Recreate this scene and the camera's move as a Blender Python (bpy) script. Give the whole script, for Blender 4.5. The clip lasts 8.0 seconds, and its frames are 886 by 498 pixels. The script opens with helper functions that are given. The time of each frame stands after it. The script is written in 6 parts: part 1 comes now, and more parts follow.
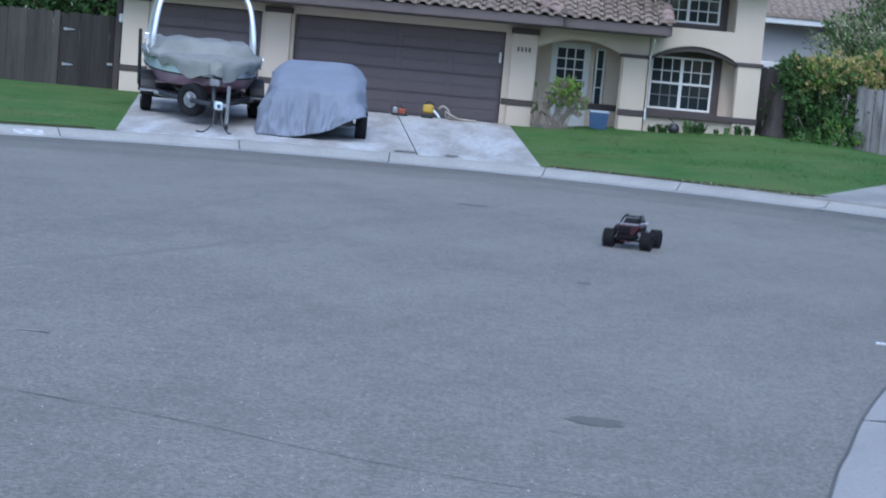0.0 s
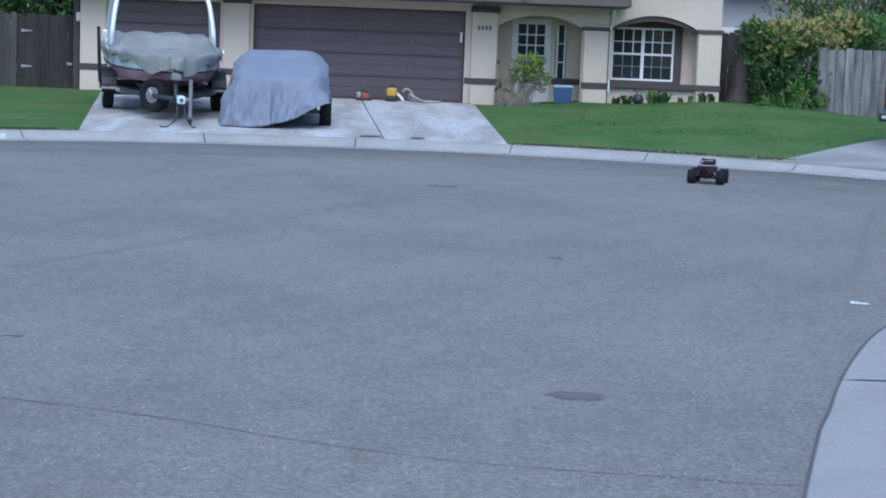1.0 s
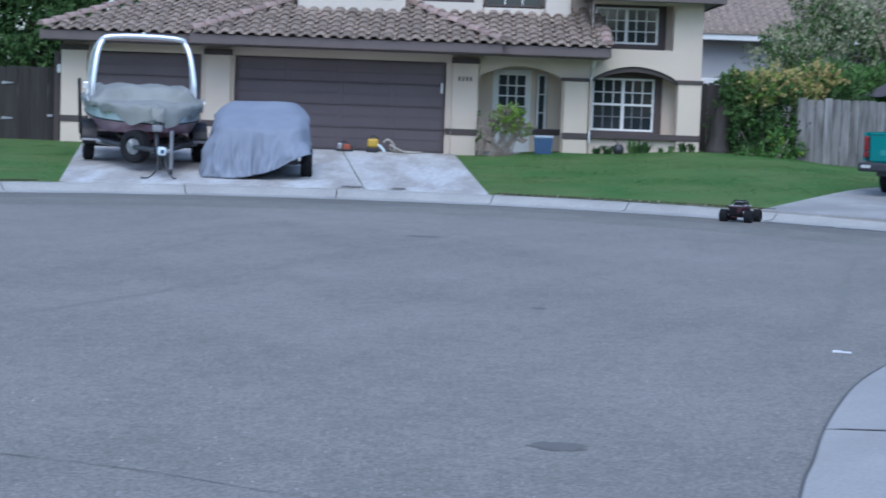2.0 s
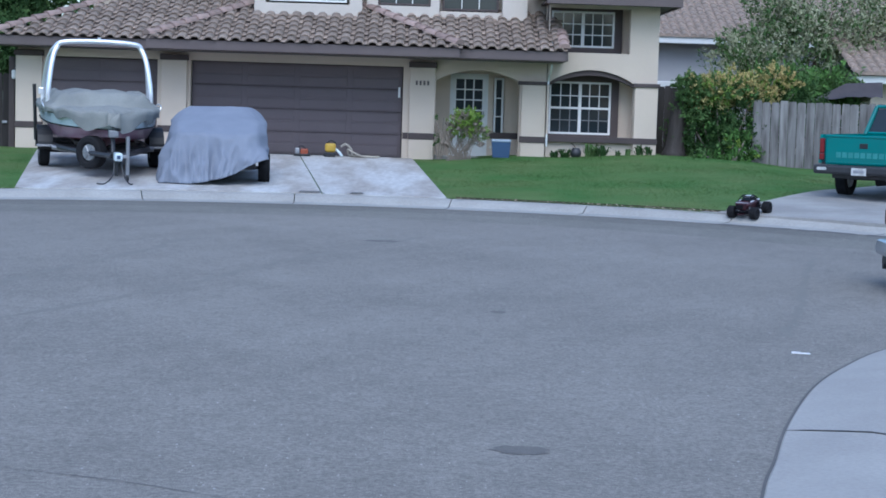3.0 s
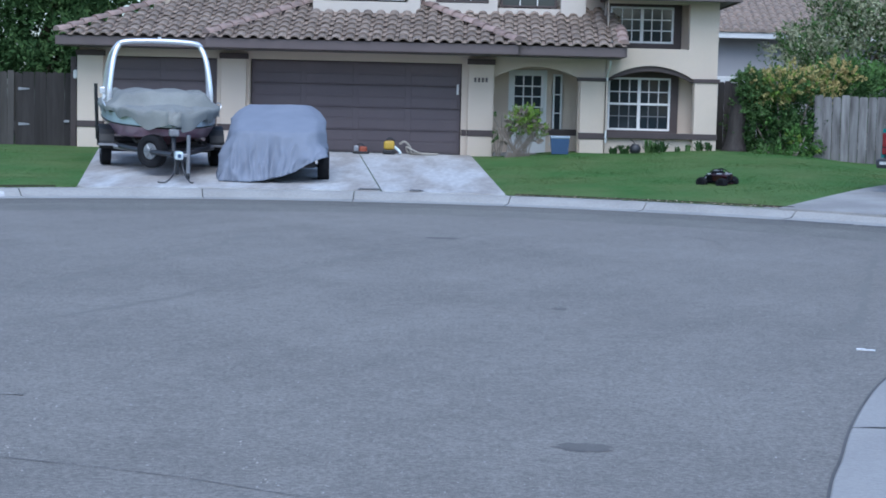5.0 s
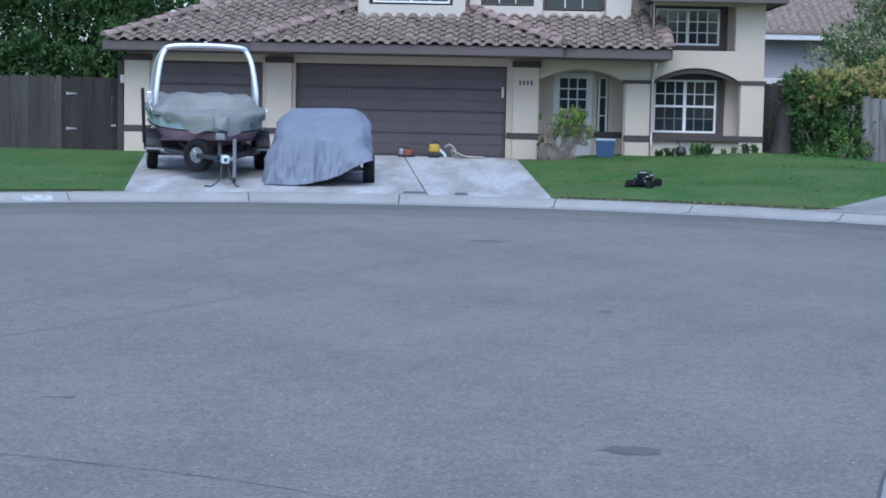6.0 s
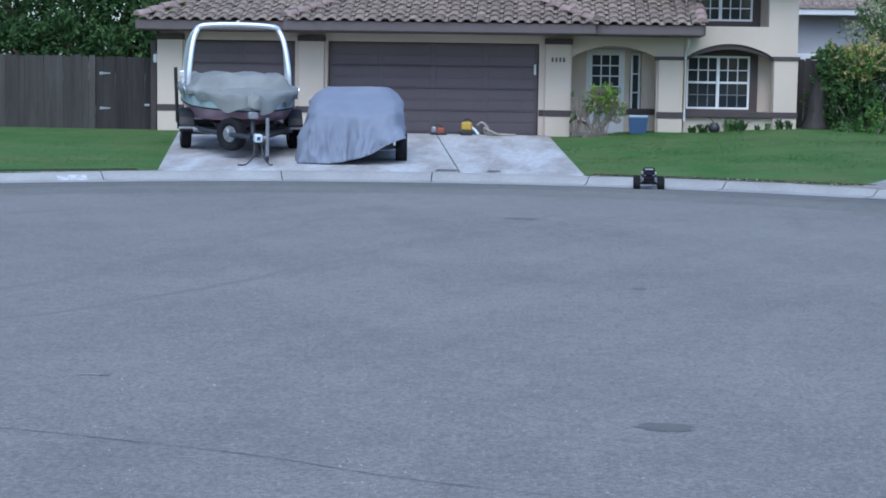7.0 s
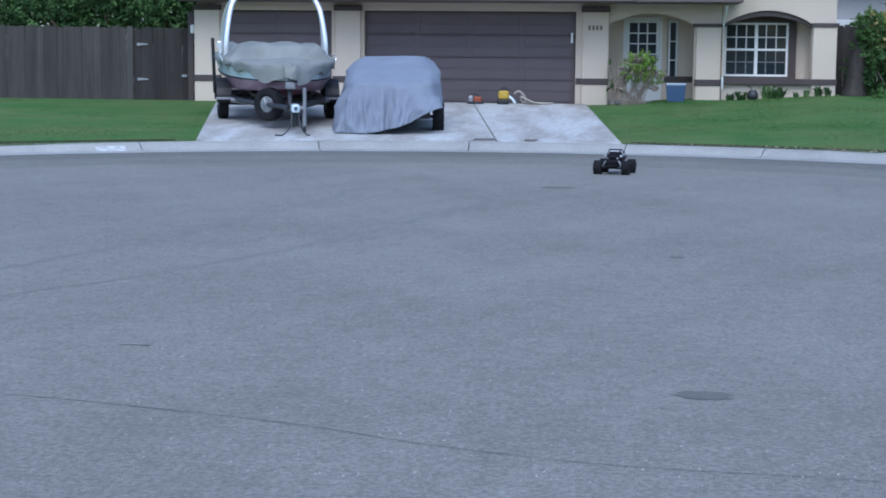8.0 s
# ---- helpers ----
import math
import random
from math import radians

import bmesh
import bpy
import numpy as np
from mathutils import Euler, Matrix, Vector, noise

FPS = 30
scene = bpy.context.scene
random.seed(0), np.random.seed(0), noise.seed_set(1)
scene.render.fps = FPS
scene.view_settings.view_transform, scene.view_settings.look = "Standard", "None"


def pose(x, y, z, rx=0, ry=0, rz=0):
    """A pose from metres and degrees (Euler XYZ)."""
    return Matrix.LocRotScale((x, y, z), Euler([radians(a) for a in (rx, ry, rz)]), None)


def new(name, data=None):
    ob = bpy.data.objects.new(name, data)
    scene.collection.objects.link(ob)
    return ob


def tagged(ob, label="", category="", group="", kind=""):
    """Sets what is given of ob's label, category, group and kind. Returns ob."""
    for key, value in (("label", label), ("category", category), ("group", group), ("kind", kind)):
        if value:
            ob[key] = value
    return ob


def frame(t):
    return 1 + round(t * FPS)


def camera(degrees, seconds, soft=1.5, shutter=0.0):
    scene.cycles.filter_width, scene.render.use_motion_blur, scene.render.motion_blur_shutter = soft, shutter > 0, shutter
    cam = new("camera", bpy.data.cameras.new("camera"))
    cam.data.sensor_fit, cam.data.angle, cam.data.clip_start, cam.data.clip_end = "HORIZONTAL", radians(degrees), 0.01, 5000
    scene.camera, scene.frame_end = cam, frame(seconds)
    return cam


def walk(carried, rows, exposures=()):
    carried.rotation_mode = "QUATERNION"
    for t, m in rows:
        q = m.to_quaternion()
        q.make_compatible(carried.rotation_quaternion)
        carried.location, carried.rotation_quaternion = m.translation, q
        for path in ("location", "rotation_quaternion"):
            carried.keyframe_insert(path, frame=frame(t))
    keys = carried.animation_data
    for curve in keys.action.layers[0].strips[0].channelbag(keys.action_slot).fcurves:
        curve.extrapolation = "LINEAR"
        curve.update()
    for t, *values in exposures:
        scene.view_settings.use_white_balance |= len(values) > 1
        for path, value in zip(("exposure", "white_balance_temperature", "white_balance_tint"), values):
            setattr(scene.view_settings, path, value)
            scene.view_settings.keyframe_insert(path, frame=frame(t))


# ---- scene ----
cam = camera(30.0, 8.0, soft=1.7, shutter=0.4)
PATH = [
    (0, 0.022, -0.09, 1.664, 83.689, -5.064, 2.439),
    (0.2, 0.022, -0.084, 1.663, 83.152, -4.405, 2.031),
    (0.5, 0.022, -0.075, 1.661, 82.73, -3.074, 1.413),
    (0.7, 0.022, -0.069, 1.66, 82.743, -2.525, 0.97),
    (1, 0.023, -0.06, 1.658, 83.149, -2.166, 1.113),
    (1.2, 0.022, -0.054, 1.657, 83.477, -2.218, 1.941),
    (1.5, 0.022, -0.045, 1.655, 84.096, -1.965, 2.522),
    (1.7, 0.022, -0.039, 1.654, 84.487, -1.988, 2.013),
    (2, 0.022, -0.03, 1.652, 84.927, -2.031, 0.448),
    (2.2, 0.019, -0.026, 1.652, 85.08, -2.102, -0.478),
    (3.3, 0.003, -0.004, 1.65, 85.123, -1.812, -1.105),
    (3.5, 0, 0, 1.65, 85.078, -2, -1),
    (4, -0.005, -0.001, 1.649, 85.009, -1.832, -0.529),
    (4.5, -0.009, -0.002, 1.649, 84.963, -1.634, 0.16),
    (4.7, -0.011, -0.002, 1.649, 84.955, -1.544, 0.468),
    (5.8, -0.02, -0.005, 1.647, 85.039, -1.18, 2.198),
    (6, -0.022, -0.005, 1.647, 85.04, -1.177, 2.485),
    (6.5, -0.023, -0.015, 1.648, 84.823, -1.025, 3.123),
    (7, -0.025, -0.025, 1.649, 84.251, -0.85, 3.591),
    (7.5, -0.026, -0.035, 1.651, 83.624, -0.68, 4.043),
    (7.7, -0.026, -0.039, 1.651, 83.408, -0.632, 4.251),
    (8, -0.027, -0.045, 1.652, 83.169, -0.478, 4.849),
]
STOPS, KELVIN, TINT = 0.76, 5250, 6
walk(cam, [(t, pose(*p)) for t, *p in PATH], [(0, STOPS, KELVIN, TINT), (8, STOPS, KELVIN, TINT)])

# ---- light: open shade late in the day, sky all round, sun hidden behind roofs ----
SUN_EL, SUN_AZ = 52.0, 180.0
world = bpy.data.worlds.new("sky")
scene.world = world
world.use_nodes = True
wn = world.node_tree.nodes
sky = wn.new("ShaderNodeTexSky")
sky.sky_type = "NISHITA"
sky.sun_disc = False
sky.sun_elevation, sky.sun_rotation = radians(SUN_EL), radians(SUN_AZ)
sky.air_density, sky.dust_density = 1.0, 2.0
world.node_tree.links.new(sky.outputs["Color"], wn["Background"].inputs["Color"])
wn["Background"].inputs["Strength"].default_value = 0.13
sun_data = bpy.data.lights.new("sun", "SUN")
sun_data.energy, sun_data.angle, sun_data.color = 0.72, radians(50), (1.0, 0.98, 0.96)
sun = new("sun", sun_data)
sun.matrix_world = pose(0, -60, 60, 90 - SUN_EL, 0, 0)


# ---- materials ----
def material(name, colour, rough=0.8, other=None, scale=3.0, fine=60.0, bump=0.15, metal=0.0, spread=0.5, by_object=0.0, coat=0.0, dirt=0.25, wear=None, stretch=None, gloss=0.5):
    """Principled material: two colours mixed by a broad noise, a fine grain, relief; by_object varies brightness piece by piece."""
    m = bpy.data.materials.new(name)
    m.use_nodes = True
    nt = m.node_tree
    n, link = nt.nodes, nt.links.new
    b = n["Principled BSDF"]
    co = n.new("ShaderNodeTexCoord")
    broad = n.new("ShaderNodeTexNoise")
    broad.inputs["Scale"].default_value, broad.inputs["Detail"].default_value = scale, 6
    grain = n.new("ShaderNodeTexNoise")
    grain.inputs["Scale"].default_value, grain.inputs["Detail"].default_value = fine, 3
    geo = n.new("ShaderNodeNewGeometry")
    where = geo.outputs["Position"] if wear == "world" else co.outputs["Object"]
    if stretch:
        pull = n.new("ShaderNodeVectorMath")
        pull.operation = "MULTIPLY"
        pull.inputs[1].default_value = stretch
        link(where, pull.inputs[0])
        where = pull.outputs["Vector"]
    link(where, broad.inputs["Vector"])
    link(where, grain.inputs["Vector"])
    ramp = n.new("ShaderNodeMapRange")
    ramp.inputs["From Min"].default_value, ramp.inputs["From Max"].default_value = 0.5 - spread / 2, 0.5 + spread / 2
    link(broad.outputs["Fac"], ramp.inputs["Value"])
    mix = n.new("ShaderNodeMix")
    mix.data_type = "RGBA"
    link(ramp.outputs["Result"], mix.inputs["Factor"])
    second = other or tuple(c * 0.75 for c in colour)
    mix.inputs["A"].default_value, mix.inputs["B"].default_value = (*colour, 1), (*second, 1)
    hue = n.new("ShaderNodeHueSaturation")
    link(mix.outputs["Result"], hue.inputs["Color"])
    val = n.new("ShaderNodeMath")
    val.operation = "MULTIPLY_ADD"
    link(grain.outputs["Fac"], val.inputs[0])
    val.inputs[1].default_value, val.inputs[2].default_value = dirt * 2, 1 - dirt
    last = val
    if by_object:
        info = n.new("ShaderNodeObjectInfo")
        vary = n.new("ShaderNodeMath")
        vary.operation = "MULTIPLY_ADD"
        link(info.outputs["Random"], vary.inputs[0])
        vary.inputs[1].default_value, vary.inputs[2].default_value = by_object * 2, 1 - by_object
        last = n.new("ShaderNodeMath")
        last.operation = "MULTIPLY"
        link(val.outputs[0], last.inputs[0])
        link(vary.outputs[0], last.inputs[1])
    link(last.outputs[0], hue.inputs["Value"])
    link(hue.outputs["Color"], b.inputs["Base Color"])
    b.inputs["Roughness"].default_value, b.inputs["Metallic"].default_value = rough, metal
    b.inputs["Coat Weight"].default_value = coat
    b.inputs["Specular IOR Level"].default_value = gloss
    if bump:
        bp = n.new("ShaderNodeBump")
        bp.inputs["Strength"].default_value, bp.inputs["Distance"].default_value = bump, 0.02
        link(grain.outputs["Fac"], bp.inputs["Height"])
        link(bp.outputs["Normal"], b.inputs["Normal"])
    return m


def asphalt(name="asphalt", tone=(0.228, 0.213, 0.193)):
    """Worn road surface: stone grain, coarser mottling, broad tyre-polished tone and drifting pale wear."""
    m = bpy.data.materials.new(name)
    m.use_nodes = True
    n, link = m.node_tree.nodes, m.node_tree.links.new
    b = n["Principled BSDF"]
    geo = n.new("ShaderNodeNewGeometry")
    total = None
    # stone grain, coarse stones, mottling, broad tone, then drawn-out wear along two directions of travel
    layers = ((150, 2, 0.35, 0.65, 0.30, None), (34, 3, 0.3, 0.7, 0.24, None), (9, 4, 0.3, 0.7, 0.10, None), (1.7, 5, 0.35, 0.65, 0.03, None), (0.3, 4, 0.35, 0.65, 0.07, None),
              (0.9, 6, 0.36, 0.64, 0.03, (-28, 3.0, 0.35)), (0.5, 5, 0.38, 0.62, 0.02, (20, 4.0, 0.4)))
    for scale, detail, lo, hi, weight, drawn in layers:
        t = n.new("ShaderNodeTexNoise")
        t.inputs["Scale"].default_value, t.inputs["Detail"].default_value = scale, detail
        if drawn:
            turn = n.new("ShaderNodeMapping")
            turn.vector_type = "TEXTURE"
            turn.inputs["Rotation"].default_value = (0, 0, radians(drawn[0]))
            turn.inputs["Scale"].default_value = (1 / drawn[1], 1 / drawn[2], 1)
            link(geo.outputs["Position"], turn.inputs["Vector"])
            link(turn.outputs["Vector"], t.inputs["Vector"])
        else:
            link(geo.outputs["Position"], t.inputs["Vector"])
        r = n.new("ShaderNodeMapRange")
        r.inputs["From Min"].default_value, r.inputs["From Max"].default_value = lo, hi
        r.inputs["To Min"].default_value, r.inputs["To Max"].default_value = 1 - weight, 1 + weight
        link(t.outputs["Fac"], r.inputs["Value"])
        if scale == 150:
            grain = t
        if total is None:
            total = r.outputs["Result"]
        else:
            k = n.new("ShaderNodeMath")
            k.operation = "MULTIPLY"
            link(total, k.inputs[0])
            link(r.outputs["Result"], k.inputs[1])
            total = k.outputs[0]
    hue = n.new("ShaderNodeHueSaturation")
    hue.inputs["Color"].default_value = (*tone, 1)
    link(total, hue.inputs["Value"])
    link(hue.outputs["Color"], b.inputs["Base Color"])
    b.inputs["Roughness"].default_value = 0.92
    b.inputs["Specular IOR Level"].default_value = 0.25
    bp = n.new("ShaderNodeBump")
    bp.inputs["Strength"].default_value, bp.inputs["Distance"].default_value = 0.3, 0.004
    link(grain.outputs["Fac"], bp.inputs["Height"])
    link(bp.outputs["Normal"], b.inputs["Normal"])
    return m


ASPHALT = asphalt()
GUTTER_DARK = asphalt("dark_asphalt", (0.200, 0.190, 0.169))
GUTTER_DARKER = asphalt("darker_asphalt", (0.174, 0.165, 0.147))
TAR = material("tar", (0.105, 0.10, 0.098), 0.95, (0.14, 0.135, 0.13), 2, 60, 0.3)
JOINT = material("dirty_joint", (0.05, 0.047, 0.045), 0.95, None, 20, 60, 0.2)
TYRE_MARK = material("tyre_mark", (0.186, 0.176, 0.158), 0.95, (0.212, 0.2, 0.18), 3, 120, 0.2, dirt=0.3, wear="world")
STAIN = material("oil_stain", (0.115, 0.107, 0.10), 0.95, (0.16, 0.15, 0.138), 6, 60, 0.3)
CONCRETE = material("concrete", (0.405, 0.392, 0.368), 0.85, (0.325, 0.31, 0.287), 1.3, 22, 0.25, dirt=0.18, wear="world", by_object=0.06, spread=0.4)
DRIVE = material("driveway_concrete", (0.52, 0.512, 0.50), 0.85, (0.375, 0.345, 0.318), 1.4, 9, 0.2, dirt=0.26, wear="world", spread=0.2, stretch=(1.3, 0.33, 1))
WALK = material("sidewalk_concrete", (0.385, 0.37, 0.35), 0.9, (0.32, 0.305, 0.29), 1.6, 40, 0.3, dirt=0.14, wear="world", by_object=0.04)
GRASS = material("grass", (0.068, 0.152, 0.042), 0.9, (0.126, 0.174, 0.063), 0.55, 1.8, 0.0, dirt=0.17, wear="world", spread=0.36, gloss=0.1)
BLADE = material("grass_blades", (0.07, 0.157, 0.043), 0.9, (0.13, 0.18, 0.065), 0.55, 1.8, 0, dirt=0.17, wear="world", spread=0.36, gloss=0.1)
SOIL = material("soil", (0.09, 0.065, 0.045), 0.95, (0.05, 0.04, 0.03), 3, 30, 0.6, wear="world")
STUCCO = material("stucco", (0.65, 0.548, 0.445), 0.9, (0.59, 0.495, 0.398), 0.8, 70, 0.3, dirt=0.07)
STUCCO_PALE = material("pale_stucco", (0.62, 0.56, 0.49), 0.9, (0.57, 0.51, 0.44), 0.8, 70, 0.3, dirt=0.08)
BROWN = material("brown_trim_paint", (0.075, 0.055, 0.052), 0.65, (0.06, 0.045, 0.043), 2, 50, 0.1, dirt=0.1)
FASCIA = material("fascia_paint", (0.135, 0.105, 0.10), 0.6, (0.11, 0.085, 0.082), 2, 50, 0.1, dirt=0.1)
GARAGE = material("garage_door_paint", (0.122, 0.096, 0.102), 0.55, (0.102, 0.08, 0.086), 1.2, 40, 0.08, dirt=0.08)
WHITE = material("white_paint", (0.78, 0.78, 0.76), 0.5, (0.7, 0.7, 0.68), 3, 40, 0.05, dirt=0.05)
TILE = material("roof_tile", (0.37, 0.283, 0.228), 0.9, (0.21, 0.176, 0.143), 5, 40, 0.3, dirt=0.22, by_object=0.22, spread=0.45, gloss=0.2)
CAP = material("ridge_tile", (0.40, 0.285, 0.25), 0.9, (0.28, 0.215, 0.185), 4, 40, 0.3, dirt=0.2, by_object=0.25, gloss=0.2)
UNDERLAY = material("roof_underlay", (0.12, 0.095, 0.085), 0.95, None, 3, 40, 0.2)
WOOD_DARK = material("dark_fence_wood", (0.088, 0.08, 0.074), 0.9, (0.054, 0.048, 0.044), 0.8, 4, 0.3, by_object=0.14, spread=0.5, stretch=(7, 7, 0.7), wear="world", gloss=0.15, dirt=0.2)
WOOD_GREY = material("weathered_fence_wood", (0.265, 0.253, 0.247), 0.9, (0.105, 0.095, 0.092), 1.2, 5, 0.25, by_object=0.12, spread=0.36, dirt=0.25, stretch=(7, 7, 0.8), wear="world", gloss=0.15)
BARK = material("bark", (0.11, 0.08, 0.055), 0.95, None, 6, 30, 0.6)
OLD_BARK = material("grey_bark", (0.085, 0.074, 0.068), 0.95, (0.045, 0.038, 0.035), 2.0, 14, 0.6, stretch=(5, 5, 0.8), gloss=0.1)
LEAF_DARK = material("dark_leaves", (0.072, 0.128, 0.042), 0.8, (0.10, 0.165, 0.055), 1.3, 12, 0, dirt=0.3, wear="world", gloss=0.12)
# darker copy of LEAF_DARK, with foliage shade put into its colour
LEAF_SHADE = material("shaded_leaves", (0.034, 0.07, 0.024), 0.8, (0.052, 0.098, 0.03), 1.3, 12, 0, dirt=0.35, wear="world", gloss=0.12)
LEAF_MID = material("mid_leaves", (0.085, 0.18, 0.045), 0.8, (0.125, 0.225, 0.06), 1.3, 12, 0, dirt=0.35, wear="world", gloss=0.12)
LEAF_GREY = material("grey_green_leaves", (0.27, 0.285, 0.17), 0.8, (0.38, 0.385, 0.25), 1.3, 12, 0, dirt=0.3, wear="world", gloss=0.12)
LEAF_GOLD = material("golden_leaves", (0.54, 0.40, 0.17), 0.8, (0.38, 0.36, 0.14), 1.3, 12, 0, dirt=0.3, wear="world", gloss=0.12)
LEAF_LIME = material("lime_leaves", (0.26, 0.36, 0.07), 0.8, (0.18, 0.28, 0.055), 1.3, 12, 0, dirt=0.3, wear="world", gloss=0.12)
TWIG = material("grey_twigs", (0.34, 0.285, 0.235), 0.9, None, 5, 30, 0.2, gloss=0.2)
COVER = material("blue_grey_tarp", (0.245, 0.268, 0.325), 0.85, (0.205, 0.225, 0.275), 2.2, 60, 0.05, dirt=0.06, gloss=0.25)
CANVAS = material("grey_canvas", (0.30, 0.305, 0.285), 0.9, (0.205, 0.21, 0.20), 2.0, 40, 0.1, dirt=0.1, gloss=0.2)
SIDE_DRIVE = material("side_driveway_concrete", (0.365, 0.35, 0.33), 0.9, (0.275, 0.262, 0.247), 1.2, 20, 0.25, dirt=0.14, wear="world", spread=0.3)
ALLOY = material("polished_aluminium", (0.88, 0.89, 0.92), 0.28, (0.82, 0.83, 0.86), 3, 20, 0, metal=0.6, dirt=0.03)
GALV = material("dull_steel", (0.38, 0.38, 0.4), 0.5, (0.28, 0.28, 0.29), 5, 40, 0.1, metal=0.7)
GATE_WOOD = material("dark_stained_gate_wood", (0.058, 0.052, 0.05), 0.9, (0.036, 0.032, 0.03), 0.8, 4, 0.3, by_object=0.14, spread=0.5, stretch=(7, 7, 0.7), wear="world", gloss=0.15, dirt=0.2)
LAWN_LIP_SHADE = material("turf_edge_shade", (0.034, 0.036, 0.022), 0.95, (0.06, 0.05, 0.035), 4, 30, 0.3, wear="world", gloss=0.1)
FADED_PAINT = material("faded_white_paint", (0.60, 0.60, 0.59), 0.8, (0.42, 0.41, 0.40), 9, 60, 0.1, dirt=0.2, spread=0.2)
HULL_WHITE = material("white_gelcoat", (0.66, 0.74, 0.76), 0.3, (0.6, 0.68, 0.7), 1, 20, 0, dirt=0.04, coat=0.3)
HULL_PINK = material("faded_plum_gelcoat", (0.40, 0.24, 0.32), 0.3, (0.36, 0.21, 0.28), 1, 20, 0, dirt=0.05, coat=0.3)
HULL_RED = material("maroon_gelcoat", (0.16, 0.02, 0.035), 0.3, None, 1, 20, 0, dirt=0.05, coat=0.3)
RUBBER = material("rubber", (0.014, 0.014, 0.016), 0.9, (0.02, 0.02, 0.022), 8, 60, 0.3, gloss=0.2)
BLACK = material("black_plastic", (0.02, 0.02, 0.022), 0.5, None, 6, 40, 0.05)
CHARCOAL = material("dark_painted_steel", (0.045, 0.045, 0.05), 0.45, None, 5, 40, 0.05, metal=0.2)
TEAL = material("teal_car_paint", (0.0, 0.178, 0.168), 0.35, (0.0, 0.16, 0.15), 1, 200, 0, dirt=0.03, coat=0.6)
TEAL_PALE = material("faded_lettering", (0.06, 0.28, 0.27), 0.5, (0.04, 0.22, 0.21), 9, 80, 0, dirt=0.15)
SILVER = material("silver_car_paint", (0.42, 0.43, 0.45), 0.35, None, 1, 200, 0, metal=0.5, dirt=0.03, coat=0.5)
LAMP_RED = material("red_lens", (0.20, 0.012, 0.016), 0.25, None, 4, 20, 0)
LENS = material("white_lens", (0.7, 0.7, 0.68), 0.25, None, 4, 20, 0)
BLUE = material("blue_plastic", (0.04, 0.08, 0.165), 0.5, (0.035, 0.07, 0.145), 3, 40, 0.05)
YELLOW = material("yellow_plastic", (0.50, 0.33, 0.035), 0.5, (0.4, 0.25, 0.03), 3, 40, 0.05)
ORANGE = material("orange_plastic", (0.32, 0.07, 0.03), 0.5, None, 3, 40, 0.05)
HOSE = material("pale_hose", (0.42, 0.38, 0.32), 0.6, None, 4, 40, 0.05)
RC_RED = material("red_shell_paint", (0.058, 0.006, 0.011), 0.4, (0.022, 0.004, 0.008), 6, 60, 0, coat=0.2)
RC_GREY = material("grey_shell_paint", (0.72, 0.72, 0.75), 0.4, (0.3, 0.3, 0.33), 9, 60, 0, coat=0.4)
RC_DARK = material("dark_chassis", (0.012, 0.011, 0.014), 0.6, None, 6, 60, 0.05, gloss=0.15)
NET = material("dark_canopy_cloth", (0.05, 0.043, 0.047), 0.9, (0.085, 0.07, 0.07), 2, 40, 0.2)
LITTER = material("white_litter", (0.82, 0.82, 0.84), 0.6, None, 4, 40, 0.05)

GLASS = bpy.data.materials.new("window_glass")
GLASS.use_nodes = True
gb = GLASS.node_tree.nodes["Principled BSDF"]
gb.inputs["Base Color"].default_value = (0.02, 0.028, 0.033, 1)
gb.inputs["Roughness"].default_value = 0.06
gb.inputs["IOR"].default_value = 1.5


# ---- building helpers ----
def mesh_object(name, bm, mat, parent=None, label="", smooth=False, kind=""):
    me = bpy.data.meshes.new(name)
    bm.normal_update()
    bm.to_mesh(me)
    bm.free()
    for m in mat if isinstance(mat, (list, tuple)) else (mat,):
        me.materials.append(m)
    if smooth:
        for p in me.polygons:
            p.use_smooth = True
    ob = new(name, me)
    ob.parent = parent
    return tagged(ob, label=label, kind=kind)


def part(name, bm, mat, parent, label="", smooth=False):
    return mesh_object(name, bm, mat, parent, label, smooth)


def thing(name, label, category, m=None, group="", kind=""):
    ob = new(name)
    ob.matrix_basis = m or Matrix()
    return tagged(ob, label, category, group, kind)


def box(x0, x1, y0, y1, z0, z1, bevel=0.0, bm=None, m=None, seg=2):
    bm = bm or bmesh.new()
    t = bmesh.new()
    bmesh.ops.create_cube(t, size=1)
    bmesh.ops.scale(t, vec=(x1 - x0, y1 - y0, z1 - z0), verts=t.verts)
    bmesh.ops.translate(t, vec=((x0 + x1) / 2, (y0 + y1) / 2, (z0 + z1) / 2), verts=t.verts)
    if bevel:
        bmesh.ops.bevel(t, geom=list(t.edges), offset=bevel, segments=seg, affect="EDGES", profile=0.5)
    if m is not None:
        bmesh.ops.transform(t, matrix=m, verts=t.verts)
    join(bm, t)
    return bm


def join(bm, t):
    tmp = bpy.data.meshes.new("tmp")
    t.to_mesh(tmp)
    t.free()
    bm.from_mesh(tmp)
    bpy.data.meshes.remove(tmp)


def rod(a, b, r, r2=None, seg=10, bm=None):
    bm = bm or bmesh.new()
    a, b = Vector(a), Vector(b)
    t = bmesh.new()
    bmesh.ops.create_cone(t, cap_ends=True, segments=seg, radius1=r, radius2=r if r2 is None else r2, depth=(b - a).length)
    bmesh.ops.transform(t, matrix=Matrix.Translation((a + b) / 2) @ (b - a).to_track_quat("Z", "Y").to_matrix().to_4x4(), verts=t.verts)
    join(bm, t)
    return bm


